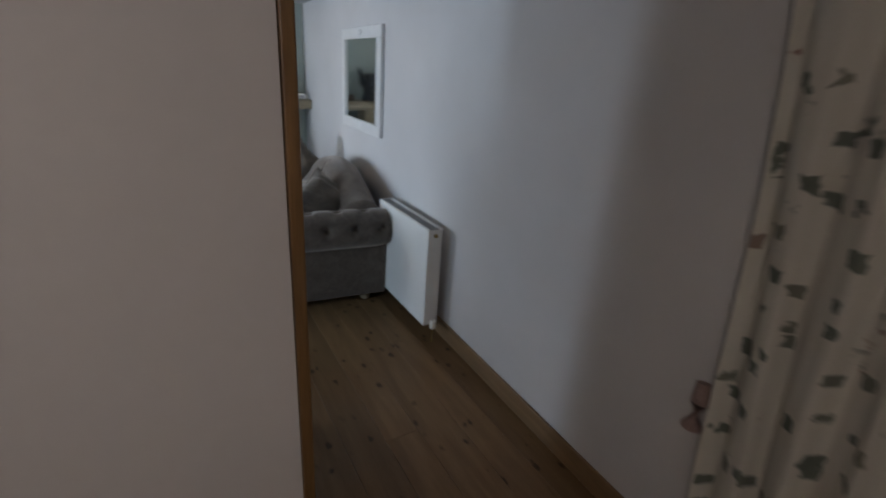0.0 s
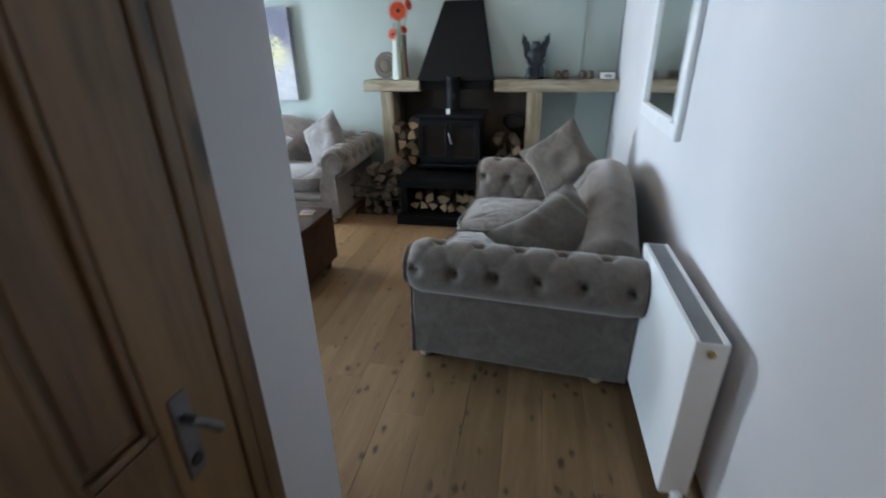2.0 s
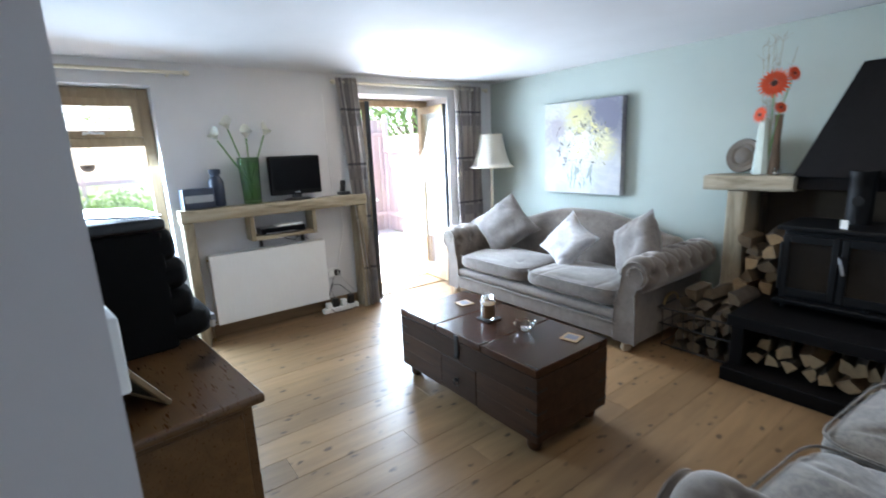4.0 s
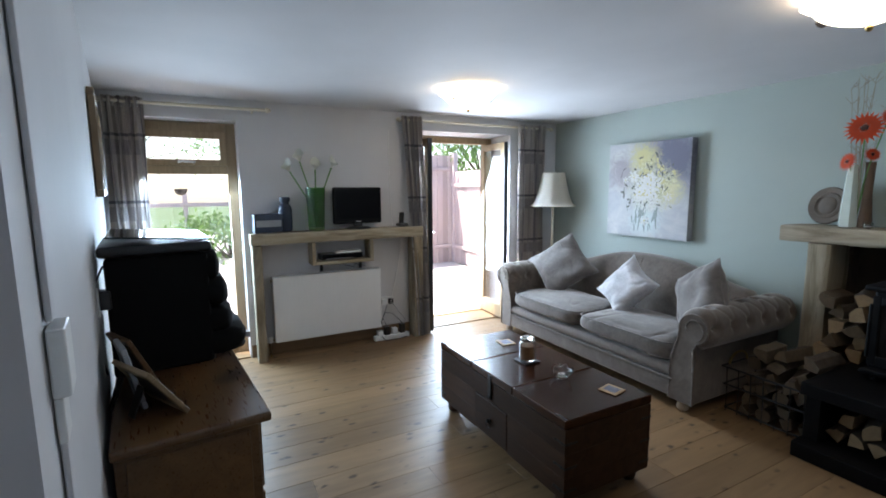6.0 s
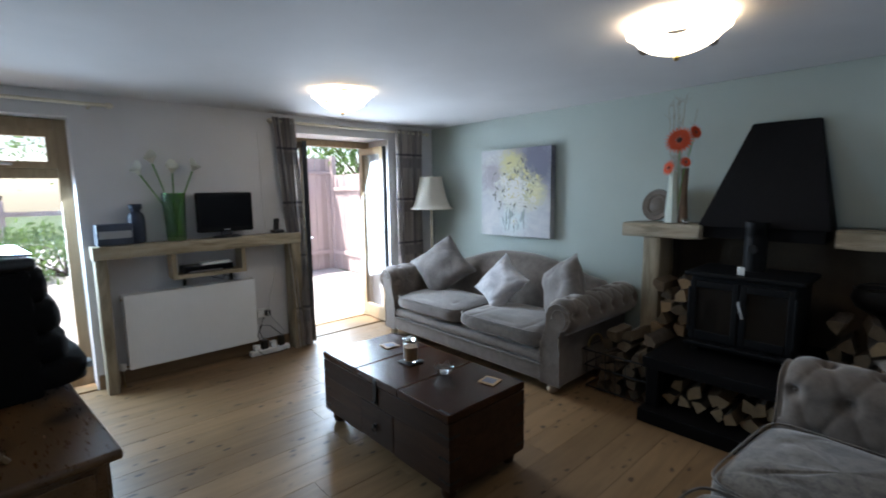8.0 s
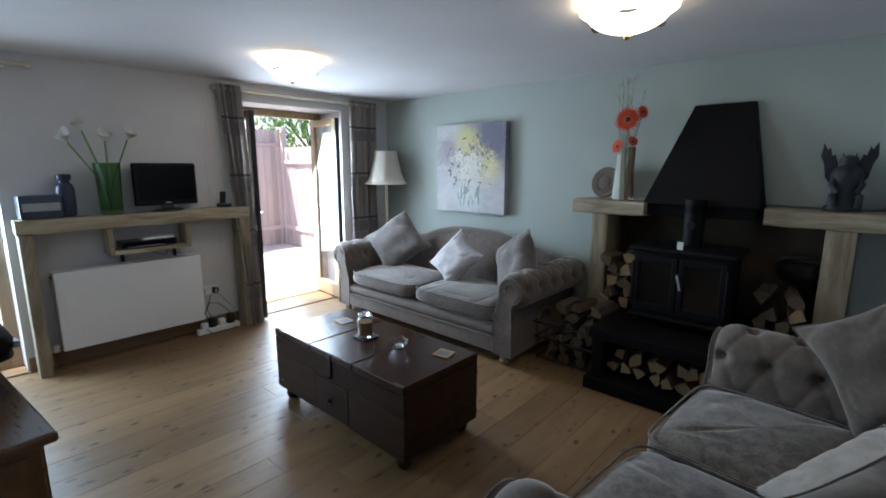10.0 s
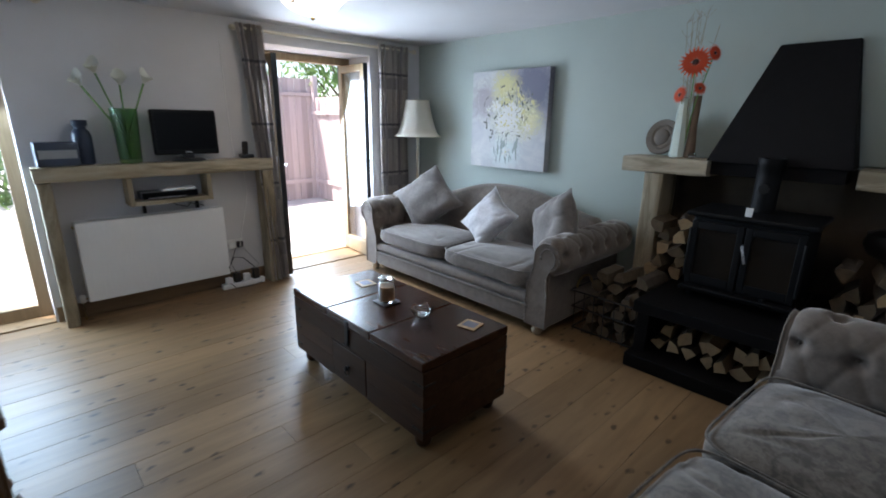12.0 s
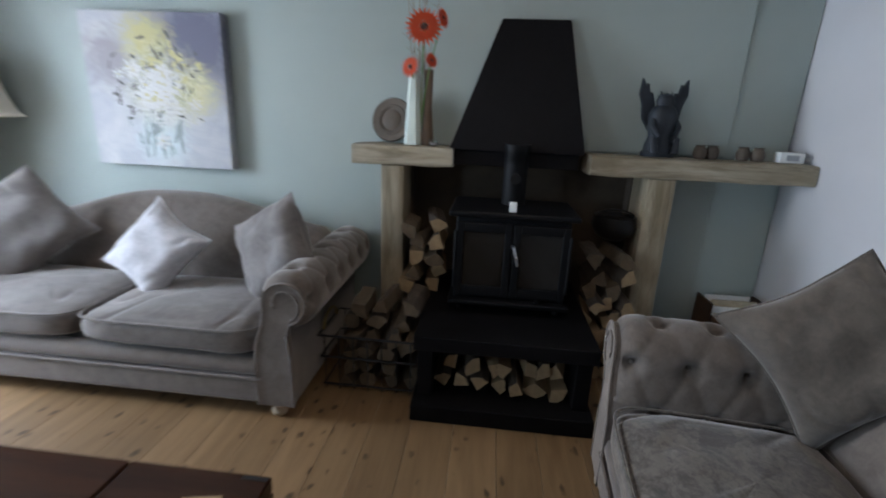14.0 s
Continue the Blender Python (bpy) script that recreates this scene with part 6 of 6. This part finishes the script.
def standing_frame(x, y, turn, w, h, lean, label, mat):
    f = thing("photo_frame", label, "photo frame", "photo frames on the chest", on_chest(x, y, 0.0, turn))
    t = 0.014
    fr = new("frame_body")
    fr.parent = f
    fr.matrix_basis = pose(0, 0, 0, lean)
    b = 0.022
    part("frame_rail", boxes((-w / 2, w / 2, -t / 2, t / 2, 0, b), (-w / 2, w / 2, -t / 2, t / 2, h - b, h), (-w / 2, -w / 2 + b, -t / 2, t / 2, b, h - b), (w / 2 - b, w / 2, -t / 2, t / 2, b, h - b), bevel=0.003), mat, fr)
    part("backing", boxes((-w / 2 + b, w / 2 - b, -t / 2 + 0.003, t / 2 - 0.004, b, h - b)), M_IRON, fr)
    part("print", boxes((-w / 2 + b, w / 2 - b, t / 2 - 0.0038, t / 2 - 0.0025, b, h - b)), M_PAPER, fr, "faded photograph")
    part("strut", move(boxes((-0.018, 0.018, -0.004, 0.0, 0, h * 0.5), bevel=0.001), pose(0, -h * (0.6 * math.sin(radians(lean)) + 0.26), 0, -22)), M_IRON, f)


standing_frame(-0.22, -0.235, 24, 0.20, 0.17, 34, "small pale wooden photo frame on the chest", M_OAKFRAME)
standing_frame(-0.40, -0.275, 22, 0.15, 0.20, 24, "dark wooden photo frame behind", M_CHEST)
standing_frame(-0.28, -0.305, 10, 0.13, 0.19, 12, "thin grey photo frame by the wall", M_GRILLE)


def on_south(x, z, out=0.002):
    """A place on the skewed wall, facing into the room."""
    return pose(x, south(x), z, 0, 0, SOUTH_TURN) @ pose(0, out, 0)


for x, z0, h, w in ((-0.55, 1.44, 0.50, 0.42), (-1.15, 1.44, 0.46, 0.34)):
    f = thing("picture_frame", "wooden framed picture hung on the white wall", "picture", "hung pictures", on_south(x, z0, 0.004))
    b = 0.035
    part("frame_rail", boxes((-w / 2, w / 2, 0, 0.03, 0, b), (-w / 2, w / 2, 0, 0.03, h - b, h), (-w / 2, -w / 2 + b, 0, 0.03, b, h - b), (w / 2 - b, w / 2, 0, 0.03, b, h - b), bevel=0.004), M_OAKFRAME, f)
    part("print", boxes((-w / 2 + b, w / 2 - b, 0.004, 0.014, b, h - b)), M_PAPER, f, "muted print")
sw = thing("thermostat", "white plastic control box on the wall with trunking above and below", "thermostat", at=on_south(1.655, 1.275))
part("case", boxes((-0.030, 0.030, 0, 0.018, -0.034, 0.046), bevel=0.003), M_WPLASTIC, sw)
part("base_plate", boxes((-0.024, 0.024, 0, 0.009, -0.090, -0.036), bevel=0.002), M_WPLASTIC, sw)
part("dial", boxes((-0.033, -0.0305, 0.004, 0.013, -0.01, 0.018), bevel=0.001), M_GRILLE, sw)
part("switch", boxes((-0.039, -0.0305, 0.005, 0.014, 0.020, 0.028), bevel=0.002), M_WPLASTIC, sw)
part("trunking", boxes((-0.016, 0.016, 0, 0.007, 0.0515, ZC - 1.28), bevel=0.002), M_WHITE, sw, "painted cable trunking")
part("trunking", boxes((-0.016, 0.016, 0, 0.007, -1.14, -0.092), bevel=0.002), M_WHITE, sw, "painted cable trunking")
p0 = CH @ Vector((-0.60, -0.41, 0.0))
cable([p0 + Vector((0, 0.03, 1.22)), p0 + Vector((0.03, 0.0, 1.15)), p0 + Vector((0.02, 0.01, 1.06)), p0 + Vector((0.05, 0.0, 0.97)), p0 + Vector((0.04, 0.02, 0.86))], "black cable hanging behind the stereo")
pg = thing("plug_adaptor", "black plug adaptor on the wall behind the stereo", "adaptor", at=on_south(0.52, 1.12))
part("body", boxes((-0.03, 0.03, 0, 0.035, -0.03, 0.03), bevel=0.006), M_BPLASTIC, pg)
part("plate", boxes((-0.045, 0.045, -0.0015, 0.004, -0.045, 0.045), bevel=0.001), M_WPLASTIC, pg)

# ---------- niche by the sofa ----------
nb = thing("magazine_basket", "dark slatted basket with papers in the niche", "basket", at=pose(2.80, 8.34, 0))
for k in (-1, 1):
    part("side", boxes((-0.15, 0.15, *sorted((k * 0.09, k * 0.105)), 0.01, 0.40), bevel=0.004), M_TRUNK, nb)
    part("end", boxes((*sorted((k * 0.14, k * 0.155)), -0.089, 0.089, 0.01, 0.46), bevel=0.004), M_TRUNK, nb)
part("base", boxes((-0.139, 0.139, -0.089, 0.089, 0.0, 0.02)), M_TRUNK, nb)
for i in range(6):
    part("paper", boxes((-0.12, 0.12, -0.075 + 0.026 * i, -0.062 + 0.026 * i, 0.021, 0.40 + 0.03 * (i % 3)), bevel=0.002), M_WPLASTIC if i % 2 else M_PAPER, nb)

# ---------- hall curtain ----------


def floral(name):
    """Cream curtain cloth with scattered grey-green leaves and a few rose blooms."""
    k = Mat(name, (0.5, 0.46, 0.4), 0.85)
    tc = k.node("TexCoord")
    mp = k.node("Mapping")
    mp.inputs["Scale"].default_value = (1.0, 2.2, 1.0)
    k.link(tc.outputs["UV"], mp.inputs[0])
    warp = k.noise(mp.outputs[0], 14, 3)
    vo = k.node("TexVoronoi", Scale=13.0)
    vo.distance = "CHEBYCHEV"
    k.link(mp.outputs[0], vo.inputs["Vector"])
    d = k.node("Math")
    d.operation = "MULTIPLY_ADD"
    d.inputs[1].default_value = 0.9
    k.link(warp, d.inputs[0])
    k.link(vo.outputs["Distance"], d.inputs[2])
    leaf = k.ramp(d.outputs[0], [(0.65, (1, 1, 1)), (0.71, (0, 0, 0))])
    sep = k.node("SeparateColor")
    k.link(vo.outputs["Color"], sep.inputs[0])
    pick = k.ramp(sep.outputs[0], [(0.0, (0.22, 0.25, 0.21)), (0.5, (0.18, 0.21, 0.18)), (0.88, (0.36, 0.35, 0.28)), (0.95, (0.42, 0.22, 0.19))])
    k.colour(k.mix(leaf, (0.84, 0.81, 0.74), pick))
    k.bump(k.noise(k.coords(), 250, 2), 0.15, 0.002)
    return k.m


curtain(2.66, 3.52, 2.66, 3.30, 5.5, "cream floral curtain on the hall wall", 2.858, 0.03, 2.10, 0.028, floral("cream_floral_cloth"), "hall curtain")
single("curtain_tassel", tube([(2.895, 3.42, 0.76), (2.885, 3.41, 0.70), (2.89, 3.415, 0.60)], 0.022, 10, taper=1.5), plain("dusky_pink_cord", (0.34, 0.235, 0.215), 0.85, 0.0, 0.25, 60), "dusky pink curtain tassel hanging on the wall", "tassel")
hr = thing("curtain_rod", "dark iron curtain rod in the hall", "curtain rod")
part("rod", tube([(2.858, 2.62, 2.07), (2.858, 3.57, 2.07)], 0.012, 10), M_IRON, hr)
for y in (2.76, 3.53):
    part("bracket", tube([(east(y) - 0.001, y, 2.07), (2.858, y, 2.07)], 0.008, 8), M_IRON, hr)

# ---------- the lights of the room, and an added hall light ---
ceiling_light(-0.71, 6.65, 0.36)
ceiling_light(1.47, 7.06, 0.36)
# Unseen fixture and lamp, added to brighten the hall walls and curtain.
hall_fill_light = thing("ceiling_light", "unseen hall ceiling light added to brighten the hall", "ceiling light", at=pose(0.90, 2.20, ZC))
part("rose", lathe([(0.06, -0.002), (0.06, -0.03), (0.02, -0.035)], 20), M_WPLASTIC, hall_fill_light)
part("glass_bowl", lathe([(0.13, -0.036), (0.12, -0.07), (0.08, -0.10), (0, -0.11)], 28), M_BULBGLASS, hall_fill_light, "glowing frosted shade of the added hall light")
hall_fill_lamp = new("hall_fill_lamp", bpy.data.lights.new("hall_fill_lamp", "POINT"))
hall_fill_lamp.data.energy, hall_fill_lamp.data.color, hall_fill_lamp.data.shadow_soft_size = 5.8, (1.0, 0.955, 0.90), 0.10
hall_fill_lamp.matrix_world = pose(0.90, 2.20, ZC - 0.16)

# ---------- garden ----------
structure("ground", boxes((-60, XO, -50, 60, -0.20, -0.06)), M_GRASS, "rough lawn reaching far off", "ground")
structure("pavement", boxes((-17.0, XO - 0.002, -3.0, 9.25, -0.058, -0.012), bevel=0.004), M_PATIO, "sunlit pale concrete patio", "patio")
structure("outer_wall_cap", boxes((XO - 0.02, XR + 0.3, 1.0, YB + 0.6, ZC + 0.11, ZC + 0.25)), M_CEIL, "flat roof slab over the rooms", "roof")


def fence(p, q, h, label):
    """Close-boarded garden fence with rails and posts from p to q."""
    f = thing("fence", label, "fence", "garden fences")
    p, q = Vector(p), Vector(q)
    d = q - p
    f.matrix_basis = Matrix.Translation((p.x, p.y, -0.06)) @ Matrix.Rotation(math.atan2(d.y, d.x), 4, "Z")
    n = int(d.length / 0.115)
    me = mesh_of("board", extrude_outline([(0, 0.05), (0.118, 0.05), (0.118, h), (0, h)], 0.016, bevel=0.003), M_FENCE)
    for i in range(n):
        again("board", me, f, pose(i * 0.115, 0.0 if i % 2 else 0.012, 0, 0, 0, 4))
    post = mesh_of("post", boxes((-0.045, 0.045, 0.03, 0.12, 0, h + 0.05), bevel=0.006), M_FENCE)
    for i in range(int(d.length / 1.8) + 1):
        again("post", post, f, pose(i * 1.8, 0.02, 0))
    for z in (0.35, h - 0.3):
        part("rail", boxes((0, d.length, 0.032, 0.07, z, z + 0.07), bevel=0.004), M_FENCE, f)


fence((-2.50, 9.30), (-5.72, 9.30), 1.85, "tall red-brown close-boarded garden fence")
fence((-5.74, 9.28), (-5.74, 6.9), 2.16, "red-brown fence panel closing the patio")


def rail_fence(x, y0, y1):
    f = thing("rail_fence", "weathered pale post and rail fence", "fence", at=pose(x, y0, -0.06))
    n = int((y1 - y0) / 1.5)
    for i in range(n + 1):
        part("post", boxes((-0.05, 0.05, i * 1.5 - 0.05, i * 1.5 + 0.05, 0, 1.45), bevel=0.01), M_FENCE, f)
    for z in (0.5, 1.15):
        part("rail", boxes((0.052, 0.085, -0.1, n * 1.5 + 0.1, z, z + 0.09), bevel=0.006), M_FENCE, f)


rail_fence(-9.5, 0.0, 7.5)


def bush(name, label, x, y, z0, rx, rz, leaves, seed, trunk=0.0):
    """Foliage of many small leaves round a branching stem."""
    rnd = random.Random(seed)
    b = thing(name, label, name.replace("_", " "), at=pose(x, y, -0.06))
    st = bmesh.new()
    tube([(0, 0, 0), (0.05, 0.02, z0 * 0.5), (0, 0, z0 + rz * 0.5)], 0.05 + trunk, 8, st, 0.4)
    tips = []
    for i in range(14):
        a, e = rnd.uniform(0, 6.28), rnd.uniform(0.1, 1.0)
        tip = Vector((rx * 0.8 * math.cos(a) * math.sqrt(1 - (e - 0.5) ** 2), rx * 0.8 * math.sin(a), z0 + rz * 2 * e * 0.8))
        tube([(0, 0, z0 * rnd.uniform(0.4, 0.9)), tip * 0.5 + Vector((0, 0, z0 * 0.4)), tip], 0.025, 6, st, 0.3)
        tips.append(tip)
    part("trunk", st, M_BARK, b)
    verts, faces = [], []
    for i in range(leaves):
        t = rnd.choice(tips)
        c = t + Vector((rnd.gauss(0, rx * 0.24), rnd.gauss(0, rx * 0.24), rnd.gauss(0, rz * 0.24)))
        q = Euler((rnd.uniform(0, 6), rnd.uniform(0, 6), rnd.uniform(0, 6))).to_matrix()
        l = rnd.uniform(0.04, 0.085)
        k = len(verts)
        verts += [c + q @ Vector(p) for p in ((-l, 0, 0), (0, -l * 0.45, 0.01), (l, 0, 0), (0, l * 0.45, 0.01))]
        faces.append((k, k + 1, k + 2, k + 3))
    me = bpy.data.meshes.new("crown")
    me.from_pydata(verts, [], faces)
    me.materials.append(M_LEAF)
    cr = new("crown", me)
    cr.parent = b
    tagged(cr, kind="stuff")


bush("shrub", "low leafy green garden shrub", -8.6, 5.3, 0.1, 1.0, 0.45, 2600, 1)
bush("shrub", "broad leafy green garden shrub", -7.2, 6.3, 0.2, 0.8, 0.55, 2200, 2)
bush("tree", "leafy garden tree with spreading limbs", -13.5, 2.2, 2.6, 4.2, 2.0, 9000, 3, 0.14)
bush("tree", "leafy garden tree behind the fence", -7.5, 11.2, 2.0, 2.2, 1.6, 6000, 4, 0.10)

fd = thing("bird_feeder", "half coconut bird feeder hung outside the window", "bird feeder", at=pose(-2.60, 4.68, 1.42))
part("shell", lathe([(0, 0), (0.03, 0.006), (0.05, 0.03), (0.055, 0.06), (0.05, 0.06), (0.04, 0.03), (0, 0.012)], 20), M_BARK, fd)
part("string", tube([(0.05, 0, 0.06), (0.01, 0, 0.3), (0.0, 0, 0.66)], 0.002, 5), M_TWIG, fd)
part("bracket", tube([(0.198, 0, 0.70), (0.1, 0, 0.70), (0.0, 0, 0.665)], 0.006, 6), M_IRON, fd, "black iron wall bracket")

# ---------- floorboards ----------
boards = tagged(new("floorboards"), "worn knotty pine floorboards with a satin finish", "floor", kind="structure")
rnd = random.Random(3)


def board(x0, x1, y0, y1):
    bm = bmesh.new()
    box(bm, x0 + 0.0006, x1 - 0.0006, y0 + 0.0005, y1 - 0.0005, -0.022, rnd.uniform(-0.0003, 0.0003), 0.0009, 1)
    part("plank", bm, M_FLOOR, boards, smooth=False)


x = XW
while x < XR - 0.01:
    w = min(rnd.choice((0.165, 0.18, 0.195)), XR - x)
    if XR - x - w < 0.06:
        w = XR - x
    lo = 3.8 if x < 1.5 else 1.2
    y = lo
    first = rnd.uniform(1.2, 3.2)
    while y < YB - 0.05:
        l = min(first, YB - y)
        if YB - y - l < 0.5:
            l = YB - y
        board(x, x + w, y, y + l)
        y += l
        first = rnd.uniform(2.2, 3.6)
    x += w
for yy in (1.2, 2.4):
    for i in range(10):
        board(-0.4 + i * 0.19, -0.4 + (i + 1) * 0.19, yy, yy + 1.2 if yy < 2 else 3.7)
